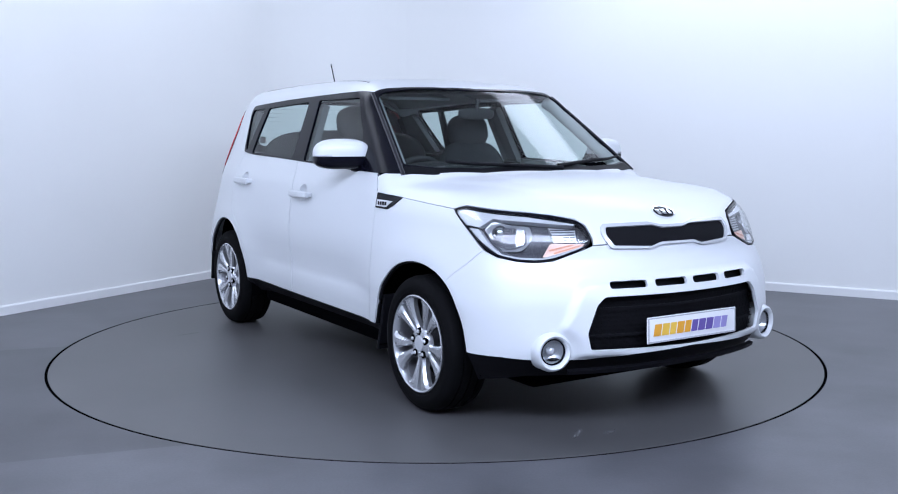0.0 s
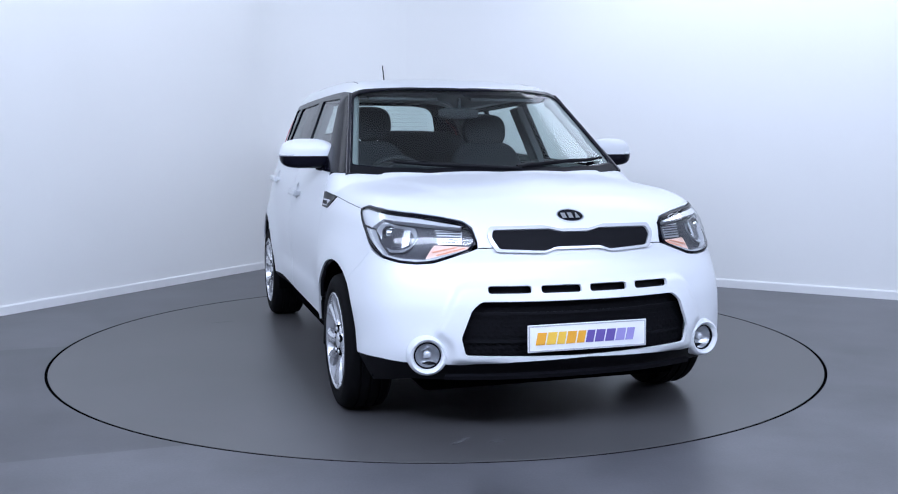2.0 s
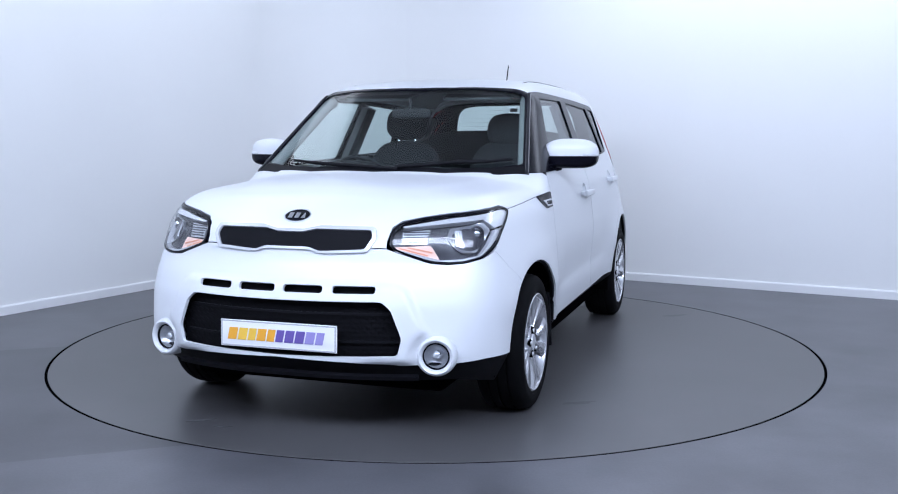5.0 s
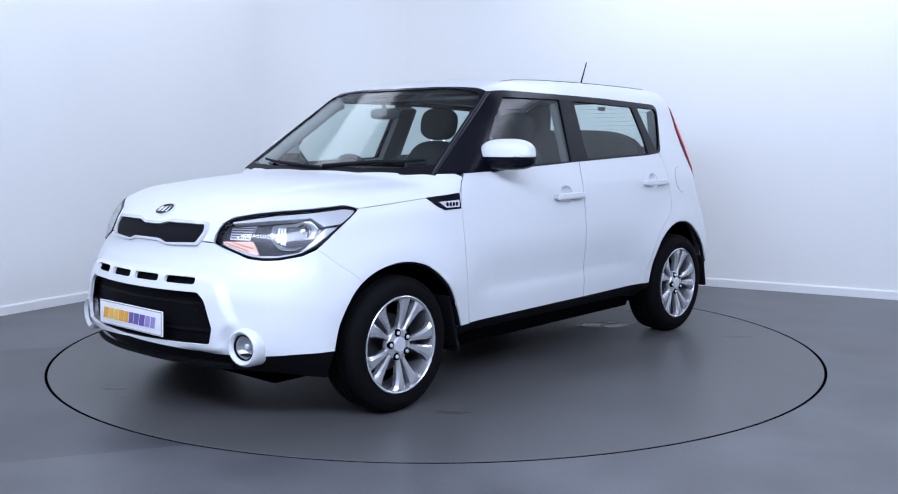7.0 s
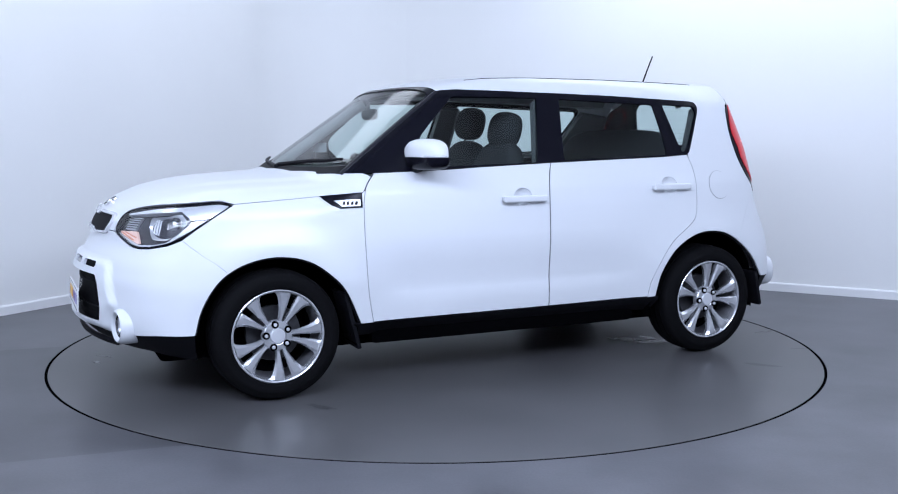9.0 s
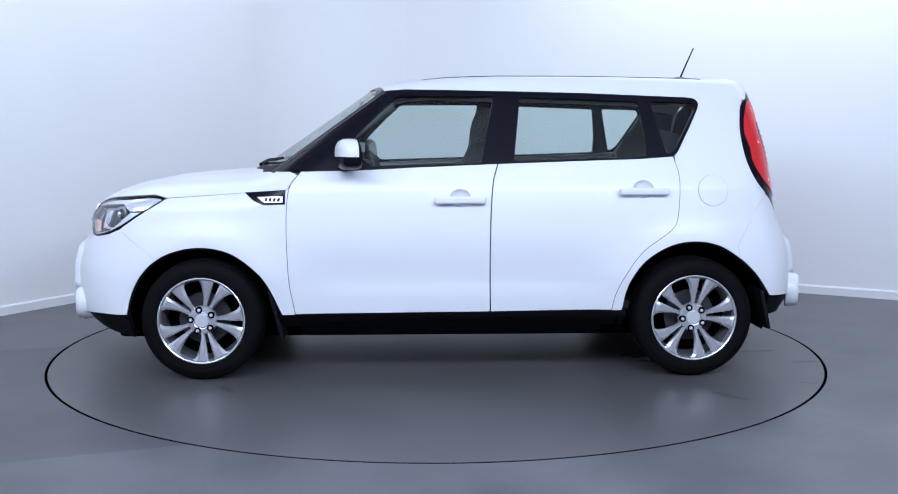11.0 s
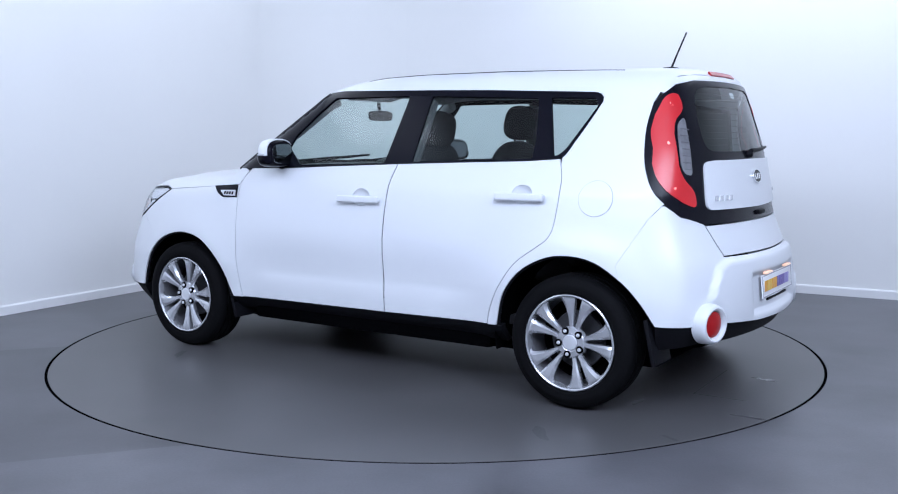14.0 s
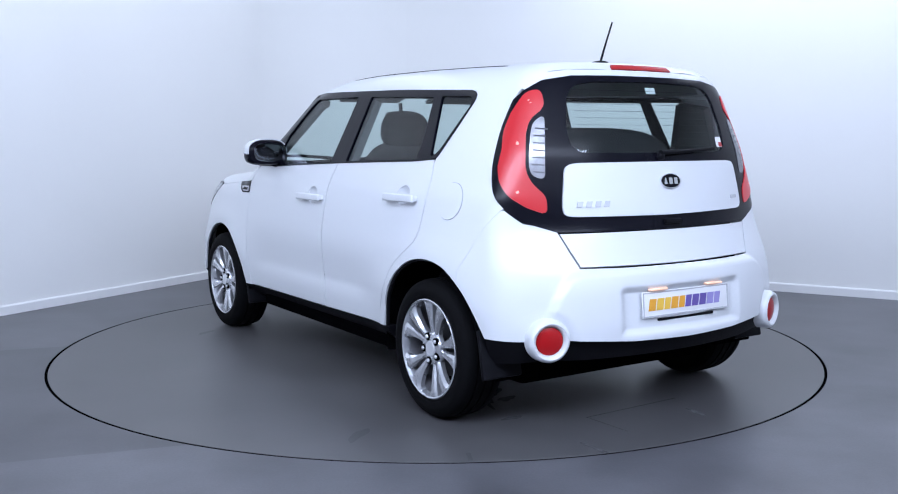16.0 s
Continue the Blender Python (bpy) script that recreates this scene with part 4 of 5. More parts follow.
edge = np.vstack([from_tail([(0, 1.528), (.2, 1.527), (.40, 1.523), (.535, 1.501), (.60, 1.462)]), from_side(spline(TAIL_EDGE[1:], 3)), from_tail([(.574, .866), (.3, .864), (0, .864)])])
gate = patch("tailgate_panel", ON_TAIL, both(edge), GLOSS_BLACK, tailgate, "gloss black tailgate surround", holes=[both(from_tail(GATE_GLASS))], hole_corner=0.035, lift=0.002, step=0.035)
patch("rear_screen", ON_TAIL, both(from_tail(GATE_GLASS)), GLASS, tailgate, "rear screen glass", lift=-0.002, gap=-0.008, thick=0.0, corner=0.02)
panel = patch("tailgate_inset", ON_TAIL, both(from_tail([(0, 1.153), (.44, 1.151), (.515, 1.145), (.545, .965), (.535, .928), (0, .922)])), PAINT, tailgate, "white tailgate inset panel", lift=0.012, thick=0.02, corner=0.035)
badge(ON_TAIL, from_tail, -0.012, 1.066, 0.062, 0.033, 0.012)
for k in range(4):
    patch("script_mark", ON_TAIL, from_tail([(.485 - .042 * k, .966), (.460 - .042 * k, .966), (.452 - .042 * k, .990), (.477 - .042 * k, .990)]), SATIN, panel, "silver model script drawn as bars", lift=0.016, thick=0.004, step=0.02)
patch("trim_mark", ON_TAIL, from_tail(rect(-.50, -.45, .975, .99)), SATIN, panel, lift=0.016, thick=0.004, step=0.02)
RED = [(.548, 1.465), (.604, 1.451), (.657, 1.361), (.69, 1.285), (.716, 1.209), (.742, 1.14), (.757, 1.08), (.754, 1.03), (.738, 1.005), (.688, .968), (.606, .936), (.602, 1.016), (.657, 1.068), (.674, 1.124), (.665, 1.18), (.644, 1.274), (.619, 1.335), (.551, 1.385)]
CLEAR = [(.560, 1.355), (.612, 1.325), (.634, 1.263), (.655, 1.18), (.662, 1.125), (.645, 1.094), (.601, 1.085)]
for flip in (False, True):
    s = -1 if flip else 1
    lamp = patch("tail_lamp", ON_TAIL, from_tail(RED), RED_LENS, car, "tall red tail lamp with clear reversing section", lift=0.006, thick=0.008, gap=0.001, corner=0.03, mirror=flip, step=0.03)
    patch("reversing_lamp", ON_TAIL, from_tail(CLEAR), REVERSE_LENS, lamp, "clear ribbed reversing lamp", lift=0.005, thick=0.008, corner=0.028, mirror=flip, step=0.02)
    for k in range(7):
        z = 1.115 + 0.03 * k
        yo = np.interp(z, [1.085, 1.13, 1.263, 1.345], [.640, .652, .624, .585])
        patch("lamp_rib", ON_TAIL, from_tail([(yo, z), (yo - .05, z - .004), (yo - .05, z + .001), (yo, z + .005)]), JOINT_GREY, lamp, lift=0.0065, thick=0.004, mirror=flip, step=0.03)
    for y, z in ((.60, 1.41), (.680, 1.235), (.715, 1.035)):
        patch("lamp_spot", ON_TAIL, from_tail(oval(y, z, .006, .008, 12)), SPOT, lamp, lift=0.0055, thick=0.0, mirror=flip, step=0.02)
    at, aim = (-0.606, s * 0.682, 0.434), (-0.95, s * 0.31, 0)
    refl = round_thing("rear_reflector", [(.094, -.045), (.090, .002), (.083, .017), (.075, .021), (.066, .017), (.060, .004), (.058, -.02)], PAINT, at, aim, car, "round red reflector in a white bezel")
    round_thing("reflector_lens", [(.058, .003), (.045, .009), (.02, .012), (0, .0125)], RED_DARK, at, aim, refl)
patch("brake_lamp", ON_TAIL, both(from_tail([(0, 1.576), (.17, 1.574), (.18, 1.556), (0, 1.557)])), RED_DARK, tailgate, "red high-level brake lamp", lift=0.006, thick=0.01, step=0.03)


def along(mapping_put, pts, lift):
    p = mapping_put(pts)
    return [tuple(v) for v in p + outward(p) * lift]


for k in range(9):
    z = 1.225 + 0.030 * k
    part("heater_wire", tube_bm(along(from_tail, [(y, z) for y in np.linspace(-.42, .42, 9)], -0.005), 0.0007, 4), TRIM_IN, tailgate)
sticker = patch("window_sticker", ON_TAIL, from_tail(rect(-.455, -.405, 1.215, 1.262)), PLATE_WHITE, tailgate, "small white and red window sticker", lift=0.001, thick=0.0, step=0.03)
patch("sticker_bar", ON_TAIL, from_tail(rect(-.455, -.425, 1.217, 1.238)), RED_DARK, sticker, lift=0.002, thick=0.0, step=0.03)
patch("window_label", ON_TAIL, from_tail(rect(-.045, .015, 1.455, 1.482)), PLATE_WHITE, tailgate, "small pale label inside the rear screen", lift=-0.006, thick=0.0, step=0.03)
wiper = part("rear_wiper", tube_bm(along(from_tail, [(.03, 1.190), (-.10, 1.192), (-.22, 1.198), (-.34, 1.204)], 0.022), [.012, .010, .008, .006]), PLASTIC, tailgate, "black rear wiper")
round_thing("wiper_hub", [(.0, .02), (.012, .018), (.017, .012), (.018, -.01)], PLASTIC, along(from_tail, [(0.02, 1.176)], 0.006)[0], (-1, 0, 0.3), wiper)
part("gate_handle", box_bm((0.03, 0.10, 0.022), along(from_tail, [(-.012, .893)], 0.006)[0], 0.008), PLASTIC, tailgate)

# ---- sides: handles, badges, fuel flap, mirrors, flaps ----
for flip in (False, True):
    s = -1 if flip else 1
    for x0, x1, z in ((1.362, 1.098, 0.938), (0.402, 0.145, 0.981)):
        xc = (x0 + x1) / 2
        y = from_side([(xc, z)])[0][1]
        host = [o for o in car.children if o.name.startswith("front_door" if x0 > 1 else "rear_door")][1 if flip else 0]
        part("door_handle", box_bm((x0 - x1, 0.020, 0.036), (xc, s * (y + 0.030), z), 0.009, 3, pose(0, 0, 0, s * 4, 0, s * 1.5)), PAINT, host, "white pull handle")
        for e in (x0 - 0.02, x1 + 0.02):
            part("handle_foot", box_bm((0.03, 0.04, 0.026), (e, s * (y + 0.012), z), 0.008), PAINT, host)
        key = "front_door" if x0 > 1 else "rear_door"
        patch("handle_cup", ON_SIDE, from_side(cup_outline(key)), PAINT, host, thick=0.0, mirror=flip, step=0.012,
              rise=lambda p, xc=xc, z=z: -0.026 * np.clip(1.05 - ((p[:, 0] - xc) / 0.056) ** 2 - ((p[:, 2] - z - 0.010) / 0.046) ** 2, 0, 1) ** 0.6)
    plaque = patch("wing_badge", ON_SIDE, from_side([(2.340, .975), (2.130, .989), (2.132, .917), (2.245, .914), (2.292, .934)]), GLOSS_BLACK, car, "black wing badge with silver inset", lift=0.004, thick=0.008, mirror=flip, step=0.03)
    patch("badge_inset", ON_SIDE, from_side([(2.275, .952), (2.142, .958), (2.143, .925), (2.235, .924)]), SATIN, plaque, lift=0.007, thick=0.004, mirror=flip, step=0.03)
    for k in range(4):
        xk = 2.236 - 0.021 * k
        patch("script_mark", ON_SIDE, from_side([(xk, .931), (xk - .013, .931), (xk - .018, .948), (xk - .005, .948)]), GLOSS_BLACK, plaque, lift=0.009, thick=0.002, mirror=flip, step=0.02)


for flip in (False, True):
    s = -1 if flip else 1
    doors = {n: [o for o in car.children if o.name.startswith(n)][1 if flip else 0] for n in ("front_door", "rear_door", "front_wing", "rear_quarter_panel")}
    for home, line in (("front_door", DOOR_F[:-1]), ("front_door", DOOR_M[:-1]), ("rear_door", DOOR_R[:-1]), ("front_wing", HOOD_SEAM)):
        q = from_side(line)
        q = (q - outward(q) * 0.0085) * np.array([1, s, 1])
        # grey strip behind each panel gap, its colour standing for the gap's shade
        part("seam_seal", tube_bm([tuple(v) for v in q], 0.006, 6), JOINT_GREY, doors[home], "grey strip that puts shade into the panel joint")


def blob(size, centre, power=0.7, keep=None, seg=32, rings=20, front=None):
    """A swollen box."""
    bm = bmesh.new()
    bmesh.ops.create_uvsphere(bm, u_segments=seg, v_segments=rings, radius=1.0)
    for v in bm.verts:
        v.co = Vector([math.copysign(abs(c) ** power, c) * h for c, h in zip(v.co, size)])
    if keep:
        bmesh.ops.bisect_plane(bm, geom=list(bm.verts) + list(bm.edges) + list(bm.faces), plane_co=(0, 0, keep[0]), plane_no=(0, 0, keep[1]), clear_inner=True)
        bmesh.ops.holes_fill(bm, edges=[e for e in bm.edges if e.is_boundary], sides=0)
    if front is not None:
        bmesh.ops.bisect_plane(bm, geom=list(bm.verts) + list(bm.edges) + list(bm.faces), plane_co=(front, 0, 0), plane_no=(1, 0, 0), clear_inner=True)
        bmesh.ops.holes_fill(bm, edges=[e for e in bm.edges if e.is_boundary], sides=0)
    bmesh.ops.translate(bm, vec=centre, verts=bm.verts)
    return bm


for s in (1, -1):
    c = Vector((1.80, s * 0.885, 1.172))
    sweep = Matrix(((1, -0.22 * s, 0, 0), (0, 1, 0, 0), (0, 0, 1, 0), (0, 0, 0, 1)))

    def shell(size, power, keep=None, front=None, shift=(0, 0, 0)):
        bm = blob(size, Vector(shift), power, keep, front=front)
        bmesh.ops.transform(bm, matrix=Matrix.Translation(c) @ sweep, verts=bm.verts)
        return bm

    mirror = part("door_mirror", shell((0.066, 0.142, 0.081), 0.74, (-0.010, 1), -0.030), PAINT, car, "white door mirror with black base")
    part("mirror_base", shell((0.066, 0.141, 0.076), 0.58, (-0.012, -1), -0.048), GLOSS_BLACK, mirror, "black lower shell")
    part("mirror_back", shell((0.063, 0.138, 0.077), 0.74, (-0.02, 1), -0.048), GLOSS_BLACK, mirror, "black mirror frame")
    part("mirror_glass", shell((0.003, 0.100, 0.054), 0.6, None, None, (-0.048, 0, 0)), MIRROR, mirror)
    part("mirror_arm", tube_bm([(1.86, s * 0.745, 1.095), (1.835, s * 0.785, 1.104), (1.81, s * 0.83, 1.116)], [.034, .032, .030], 12), GLOSS_BLACK, mirror)
    part("mirror_foot", box_bm((0.16, 0.03, 0.035), (1.85, s * 0.785, 1.098), 0.01), GLOSS_BLACK, mirror)
    strip = []
    for a in np.linspace(radians(25), radians(98), 12):
        co = math.copysign(abs(math.cos(a)) ** 0.74, math.cos(a))
        strip.append(Matrix.Translation(c) @ sweep @ Vector((0.064 * co, s * 0.140 * math.sin(a) ** 0.74, -0.006)))
    part("mirror_indicator", tube_bm(strip, 0.006), SATIN, mirror, "clear indicator strip")
    for x, z0, z1, tilt in ((2.19, 0.21, 0.50, 14), (-0.385, 0.25, 0.46, 12)):
        part("mud_flap", box_bm((0.022, 0.20, z1 - z0), (x, s * 0.772, (z0 + z1) / 2), 0.008, 2, pose(0, 0, 0, 0, tilt, 0)), PLASTIC, car, "black rubber mud flap")
    # black tube added to hide the arch panels' white inner edge
    for key, curve_pts in (("front", ARCH_F), ("rear", ARCH_R)):
        q = from_side(curve_pts)
        q = (q - outward(q) * 0.019) * np.array([1, s, 1])
        part("arch_lip", tube_bm([tuple(v) for v in q], 0.010, 8), PLASTIC, car, "black strip added over the white arch edge")

ring = [(-0.098 + 0.080 * math.cos(a), 0.983 + 0.080 * math.sin(a)) for a in np.linspace(0, 2 * math.pi, 41)[:-1]]
patch("fuel_flap", ON_SIDE, from_side(ring), PAINT, car, "round white fuel filler flap", lift=0.0035, thick=0.006, step=0.03, edge_step=0.015)
ring2 = [(-0.098 + 0.0815 * math.cos(a), 0.983 + 0.0815 * math.sin(a)) for a in np.linspace(0, 2 * math.pi, 41)[:-1]]
patch("fuel_flap_seam", ON_SIDE, from_side(ring2), JOINT_GREY, car, "grey flap joint", holes=[from_side([(-0.098 + 0.0795 * math.cos(a), 0.983 + 0.0795 * math.sin(a)) for a in np.linspace(0, 2 * math.pi, 41)[:-1]])], lift=0.0015, thick=0.0, step=0.02, edge_step=0.015)

# roof strips, aerial, screen wipers
for s in (1, -1):
    pts = on_top([(x, s * 0.525) for x in np.linspace(1.42, -0.10, 14)])
    part("roof_strip", tube_bm([tuple(p) for p in pts + np.array([0, 0, -0.003])], 0.0035, 6), PLASTIC, car, "thin black roof joint strip")
aerial = part("aerial", tube_bm([(-.130, .004, 1.605), (-.165, .004, 1.69), (-.209, .004, 1.790)], [.006, .0045, .004], 8), PLASTIC, car, "short black roof aerial")
part("aerial_base", blob((0.06, 0.028, 0.022), (-0.125, 0.004, 1.598), 0.85), PLASTIC, aerial)
for a, b, c in (((2.235, -0.52), (2.33, -0.20), (2.365, 0.12)), ((2.165, 0.66), (2.265, 0.42), (2.35, 0.10))):
    p = on_top([a, ((a[0] + b[0]) / 2 + 0.012, (a[1] + b[1]) / 2), b, c])
    part("windscreen_wiper", tube_bm([tuple(v) for v in p + np.array([0.0, 0, 0.014])], [.007, .009, .010, .011], 8), PLASTIC, car, "black windscreen wiper")
cowl_half = np.vstack([on_top([(2.395, 0.0), (2.36, 0.36), (2.278, 0.606), (2.21, 0.742)]), on_top([(2.16, .735), (2.235, .60), (2.31, .36), (2.345, 0.0)])])
patch("cowl", ON_PLAN, both(cowl_half), PLASTIC, car, "black plastic cowl", lift=0.003, thick=0.02, step=0.05)

# ---- wheels ----
TYRE = [(.222, -.012), (.230, .000), (.238, .002), (.240, .005), (.250, .006), (.262, .0075), (.275, .006), (.280, .003), (.295, -.002), (.303, -.009), (.308, -.016), (.314, -.036), (.3145, -.052), (.306, -.053), (.306, -.060), (.3155, -.061), (.316, -.096), (.307, -.097), (.307, -.106), (.316, -.107), (.3155, -.142), (.306, -.143), (.306, -.150), (.3145, -.151), (.314, -.165), (.308, -.19), (.29, -.205), (.25, -.208), (.222, -.195)]
RIM = [(.224, -.004), (.2265, .003), (.222, .006), (.216, .002), (.212, -.012), (.209, -.030), (.222, -.030)]
BARREL = [(.210, -.029), (.204, -.05), (.198, -.10), (.200, -.19), (.221, -.195), (.221, -.031)]


def spoke_bm():
    """Ten tapered spokes in five pairs, crowned along their middle, with a hub."""
    bm = bmesh.new()
    for pair in range(5):
        for hand in (1, -1):
            a0 = 2 * math.pi * pair / 5
            rows = []
            for r, i0, i1, y in ((.030, .001, .024, -.022), (.065, .0035, .026, -.022), (.095, .008, .031, -.017), (.13, .011, .044, -.010), (.165, .0135, .060, -.005), (.19, .016, .075, -.002), (.205, .0175, .088, -.001), (.214, .018, .104, -.001)):
                sect = []
                for off, dy in ((i0, -.006), (i0 + (i1 - i0) * .2, 0.002), (i0 + (i1 - i0) * .75, 0.002), (i1, -.010), (i1 - .004, -.034), (i0, -.030)):
                    a = a0 + hand * off / r
                    sect.append(bm.verts.new((r * math.cos(a), y + dy, r * math.sin(a))))
                rows.append(sect)
            for p, q in zip(rows, rows[1:]):
                for k in range(6):
                    bm.faces.new((p[k], p[(k + 1) % 6], q[(k + 1) % 6], q[k]))
            bm.faces.new(rows[0])
            bm.faces.new(rows[-1])
    bmesh.ops.recalc_face_normals(bm, faces=bm.faces)
    return bm


def wheel(turn):
    hub = new("wheel")
    hub.parent = car
    hub["label"] = "ten-spoke silver alloy wheel with black tyre"
    part("tyre", lathe_bm(TYRE, 72, True), RUBBER, hub, "black road tyre", 35)
    part("rim", lathe_bm(RIM, 72, True), ALLOY, hub, "silver alloy rim", 40)
    part("barrel", lathe_bm(BARREL, 48, True), BARREL_METAL, hub)
    part("brake_disc", lathe_bm([(0, -.10), (.135, -.10), (.138, -.115), (0, -.115)], 40), DARK_ALLOY, hub)
    # black sheet standing for the shade behind the spokes
    part("wheel_backing", lathe_bm([(0, -.14), (.2, -.14), (.2, -.15), (0, -.15)], 40), NEAR_BLACK, hub)
    spokes = part("spokes", spoke_bm(), ALLOY, hub, "", 28)
    part("hub_boss", lathe_bm([(.077, -.045), (.075, -.022), (.068, -.014), (.044, -.011), (.040, -.014), (0, -.014)], 40), ALLOY, hub)
    part("centre_cap", lathe_bm([(.037, -.02), (.036, -.010), (.033, -.007), (0, -.006)], 32), SATIN, hub)
    for k in range(5):
        a = 2 * math.pi * (k + 0.5) / 5
        # raised black disc paints the shade in each nut's recess
        for name, prof, mat in (("nut_recess", [(.0175, -.035), (.0175, -.0085), (0, -.0085)], NEAR_BLACK), ("wheel_nut", [(.0088, -.035), (.0088, -.005), (.0065, -.002), (0, -.002)], SATIN)):
            bm = lathe_bm(prof, 16)
            bmesh.ops.translate(bm, vec=(.057 * math.cos(a), 0, .057 * math.sin(a)), verts=bm.verts)
            part(name, bm, mat, hub)
    hub.matrix_local = turn
    return hub


def place_wheel(x, s, spin):
    # local +y outward; on the right side the wheel is turned about its upright axis
    return pose(x, s * 0.884, 0.316, 0, 0, 0 if s > 0 else 180) @ pose(0, 0, 0, 0, spin, 0)


first = wheel(place_wheel(2.57, 1, 31))
for x, s, spin in ((0.0, 1, 42), (2.57, -1, 20), (0.0, -1, 47)):
    copy_thing(first, place_wheel(x, s, spin))

# wheel wells and underside
for x in (2.57, 0.0):
    for s in (1, -1):
        bm = bmesh.new()
        r, n = 0.405, 26
        outer, inner = [], []
        for k in range(n + 1):
            a = radians(-12 + 204 * k / n)
            brim = 0.868 - 0.07 * max(0.0, math.cos(a) * (1 if x > 1 else -1))
            outer.append(bm.verts.new((x + r * math.cos(a), s * brim, 0.32 + r * math.sin(a))))
            inner.append(bm.verts.new((x + r * math.cos(a), s * 0.55, 0.32 + r * math.sin(a))))
        for k in range(n):
            bm.faces.new((outer[k], outer[k + 1], inner[k + 1], inner[k]))
        bm.faces.new(inner)
        part("wheel_arch_liner", bm, NEAR_BLACK, car, "black wheel arch liner")
# plain dark blocks added to stop light and view through the underside
under = part("underbody", box_bm((3.40, 1.20, 0.22), (1.38, 0, 0.285), 0.03), NEAR_BLACK, car, "dark underbody")
part("engine_bay", box_bm((0.95, 1.06, 0.52), (2.68, 0, 0.60), 0.08), NEAR_BLACK, car)
part("sump", box_bm((1.6, 1.60, 0.14), (1.27, 0, 0.285), 0.03), NEAR_BLACK, car)

# ---- cabin ----
part("cabin_floor", box_bm((2.5, 1.45, 0.05), (0.9, 0, 0.36), 0.01), TRIM_IN, car)
part("dashboard", blob((0.33, 0.74, 0.20), (2.00, 0, 0.90), 0.55), TRIM_IN, car, "dark plastic dashboard")
part("instrument_hood", blob((0.14, 0.18, 0.07), (1.86, -0.36, 1.06), 0.7), TRIM_IN, car)
part("load_floor", box_bm((0.62, 1.20, 0.08), (-0.12, 0, 0.86), 0.02), TRIM_IN, car)
for flip in (False, True):
    card = [(2.02, 1.075), (1.46, 1.100), (1.03, 1.118), (0.57, 1.135), (0.10, 1.155), (-0.25, 1.16), (-0.25, 0.80), (0.10, 0.80), (0.40, 0.74), (0.47, 0.40), (2.02, 0.40)]
    patch("door_card", ON_SIDE, from_side(card), TRIM_IN, car, "dark door lining", lift=-0.06, thick=0.03, mirror=flip, step=0.08)
    patch("pillar_trim", ON_SIDE, from_side([(1.05, 1.47), (1.11, 1.12), (0.95, 1.13), (0.91, 1.465)]), PILLAR_TRIM, car, lift=-0.03, thick=0.04, mirror=flip, step=0.06)
    patch("rear_pillar_trim", ON_SIDE, from_side([(-0.06, 1.45), (0.10, 1.17), (-0.25, 1.16), (-0.26, 1.42)]), PILLAR_TRIM, car, lift=-0.03, thick=0.04, mirror=flip, step=0.06)
for s in (1, -1):
    line = on_top([(x - 0.03, s * (y - 0.016)) for x, y in EDGE])
    part("screen_pillar_trim", tube_bm([tuple(v) for v in line - np.array([0, 0, 0.055])], 0.034, 10), LINING, car, "pale lining of the windscreen pillar")
patch("headlining", ON_ROOF, both(np.vstack([screen_top, roof_side])), LINING, car, "grey headlining", lift=-0.045, thick=0.0, step=0.08, gap=0.02)


def seat(y, slide):
    s = new("front_seat")
    s.parent = car
    s["label"] = "dark cloth front seat with headrest"
    part("seat_cushion", blob((0.27, 0.255, 0.12), (1.22, y, 0.62), 0.6), CLOTH, s)
    b = blob((0.085, 0.245, 0.34), (0, 0, 0), 0.62)
    bmesh.ops.transform(b, matrix=pose(0.93, y, 0.905, 0, -16, 0), verts=b.verts)
    part("seat_back", b, CLOTH, s)
    h = blob((0.068, 0.140, 0.105), (0, 0, 0), 0.72)
    bmesh.ops.transform(h, matrix=pose(0.835, y, 1.30 if y > 0 else 1.345, 0, -12, 0), verts=h.verts)
    part("headrest", h, CLOTH, s)
    for o in (-0.055, 0.055):
        part("headrest_post", tube_bm([(0.855, y + o, 1.18), (0.838, y + o, 1.28)], 0.007, 8), CHROME, s)
    for o in s.children:
        o.data.transform(Matrix.Translation((slide, 0, 0)))
    return s


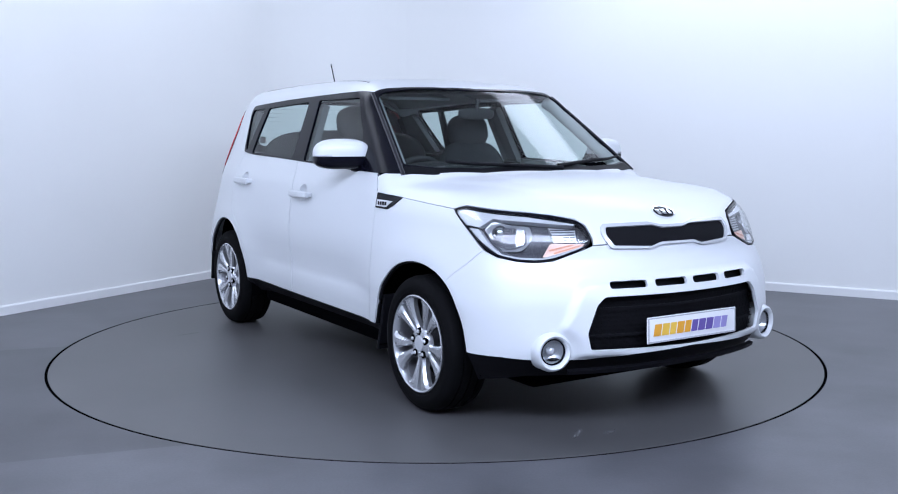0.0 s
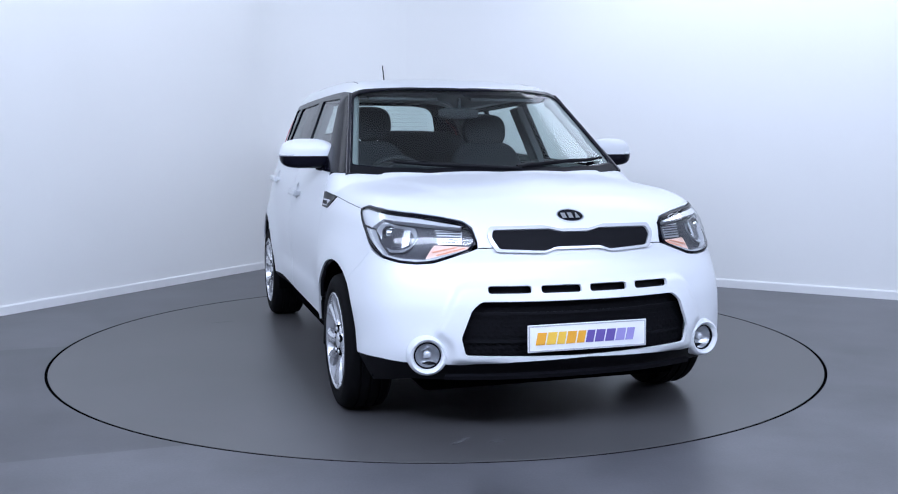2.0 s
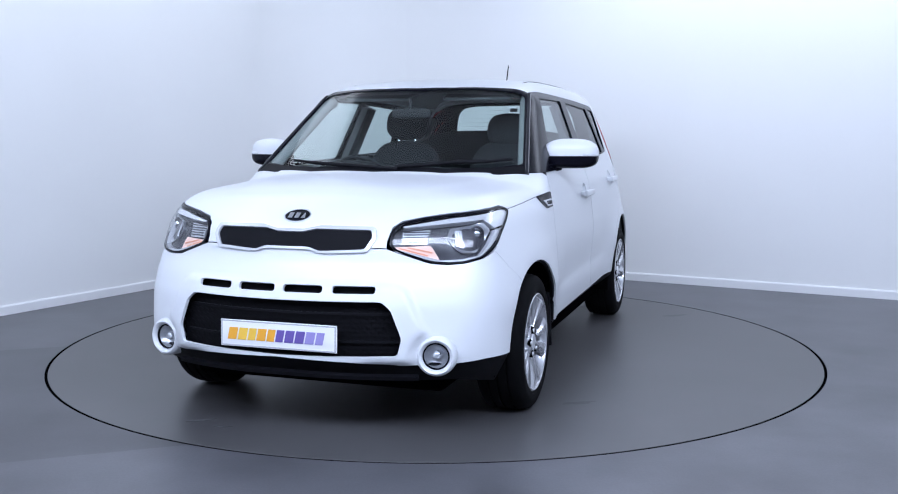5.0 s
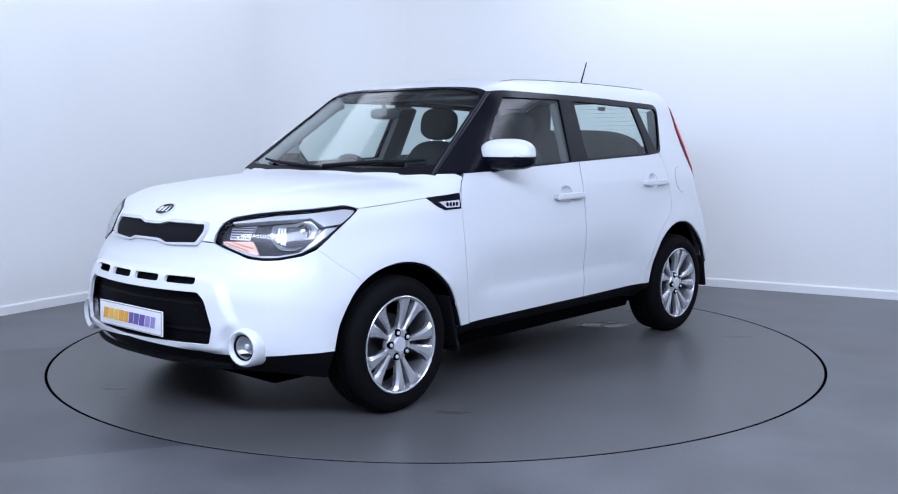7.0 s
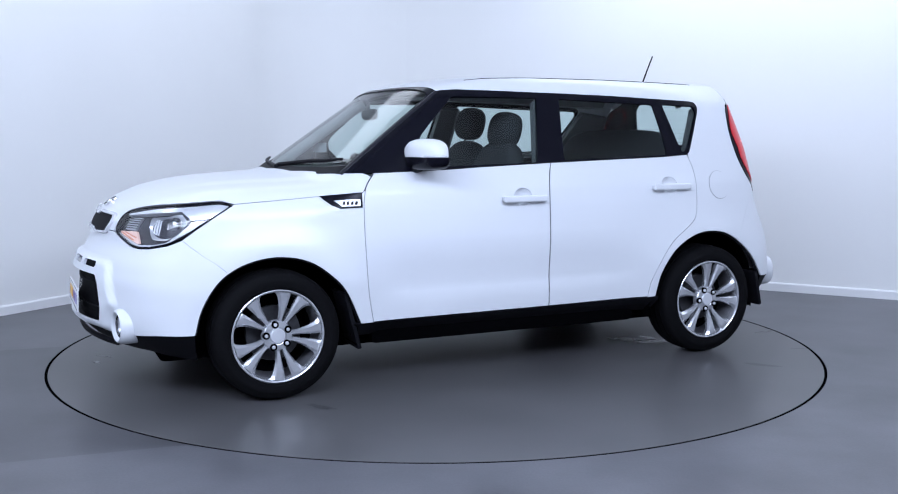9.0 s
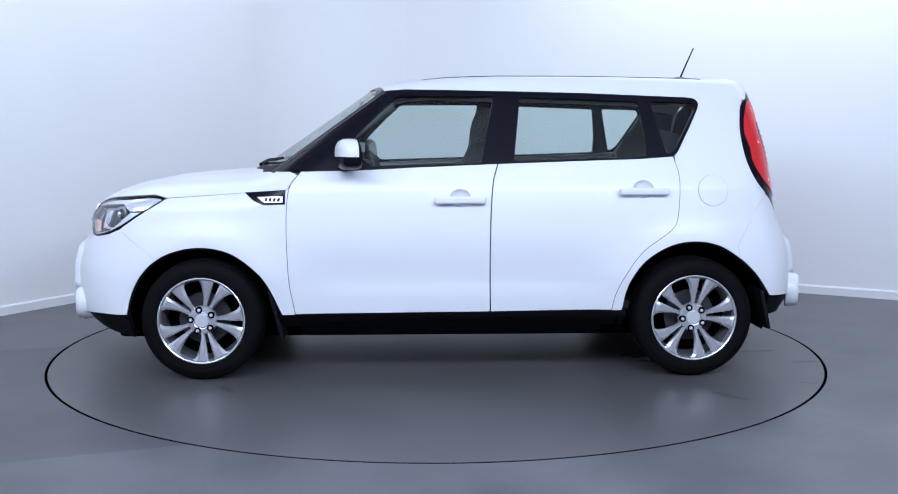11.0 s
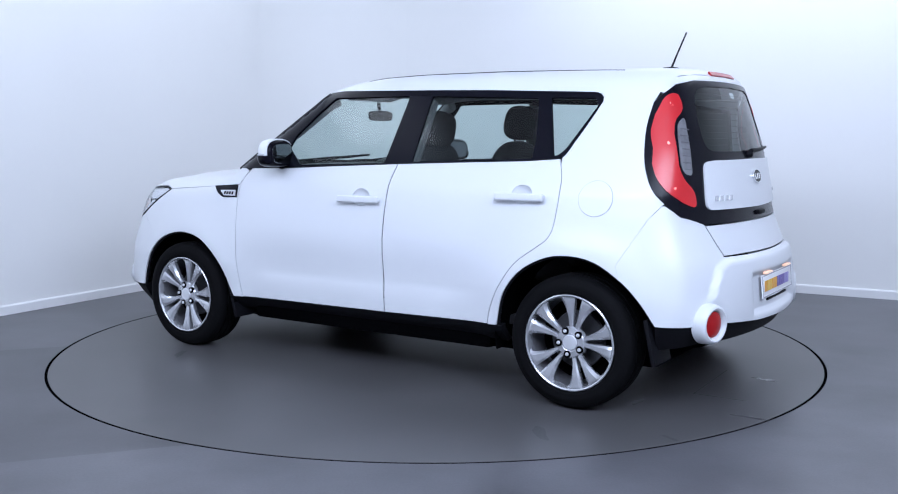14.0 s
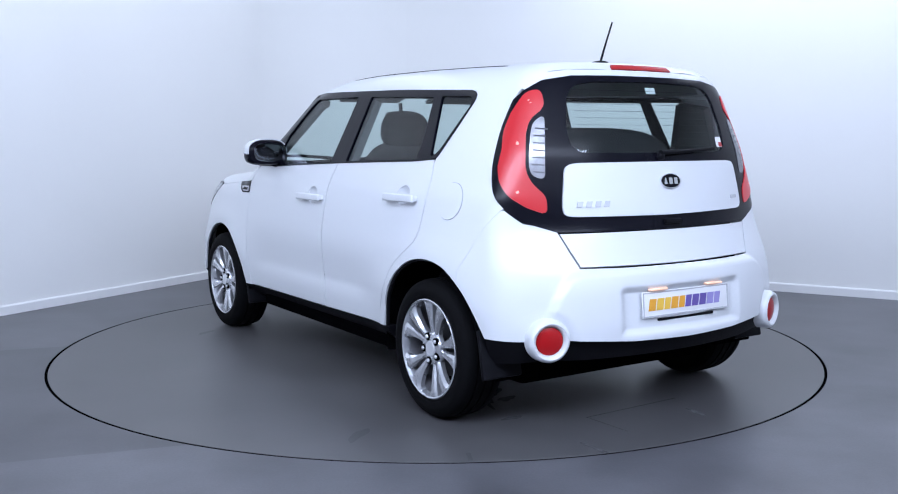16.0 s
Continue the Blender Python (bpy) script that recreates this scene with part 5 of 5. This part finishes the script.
for y, slide in ((0.36, 0.245), (-0.36, 0.115)):
    seat(y, slide)
bench = part("rear_bench", blob((0.26, 0.64, 0.12), (0.36, 0, 0.64), 0.5), CLOTH, car, "dark cloth rear bench")
b = blob((0.08, 0.64, 0.37), (0, 0, 0), 0.45)
bmesh.ops.transform(b, matrix=pose(0.10, 0, 0.94, 0, -12, 0), verts=b.verts)
part("bench_back", b, CLOTH, bench)
wheel_rim = lathe_bm([(.175 + .016 * math.cos(a), .016 * math.sin(a)) for a in np.linspace(0, 2 * math.pi, 11)[:-1]], 40, True)
bmesh.ops.transform(wheel_rim, matrix=pose(1.66, -0.37, 0.99, 0, 0, 90) @ pose(0, 0, 0, 26, 0, 0), verts=wheel_rim.verts)
sw = part("steering_wheel", wheel_rim, TRIM_IN, car, "black steering wheel")
hubm = blob((0.03, 0.07, 0.06), (0, 0, 0), 0.7)
bmesh.ops.transform(hubm, matrix=pose(1.675, -0.37, 0.99, 0, 25, 0), verts=hubm.verts)
part("steering_hub", hubm, TRIM_IN, sw)
part("steering_spoke", tube_bm([(1.67, -0.53, 0.99), (1.675, -0.37, 0.99), (1.67, -0.21, 0.99)], 0.014), TRIM_IN, sw)
rm = part("rear_view_mirror", blob((0.018, 0.118, 0.032), (1.765, -0.028, 1.392), 0.6), TRIM_IN, car, "black interior mirror")
part("mirror_stem", tube_bm([(1.77, -0.028, 1.40), (1.78, -0.028, 1.475)], 0.012), TRIM_IN, rm)
for s in (1, -1):
    part("sun_visor", box_bm((0.16, 0.40, 0.02), (1.52, s * 0.30, 1.495), 0.008, 2, pose(0, 0, 0, 0, 14, 0)), PILLAR_TRIM, car)

TURN = [(0.0, 32.45), (0.5, 31.21), (1.0, 28.14), (1.5, 23.71), (2.0, 17.65), (2.5, 11.87), (3.0, 5.80), (3.5, 0.0), (4.0, -6.1), (6.5, -35.22), (7.0, -41.25), (7.5, -46.93), (8.0, -52.97), (8.5, -58.80), (9.0, -64.70),
        (11.5, -93.20), (12.0, -99.1), (12.5, -104.70), (13.0, -110.70), (13.5, -116.50), (14.0, -122.55), (14.5, -128.32), (15.0, -134.35), (15.5, -140.08), (16.0, -146.07)]
HEADING = -91.22


def motions():
    """The turntable turns and carries the car."""
    walk(table, [(t, pose(0, 0, 0, 0, 0, a)) for t, a in TURN])
    walk(car, [(t, pose(0, 0, 0, 0, 0, HEADING + a) @ pose(-1.334, 0.023, 0.0)) for t, a in TURN])


motions()
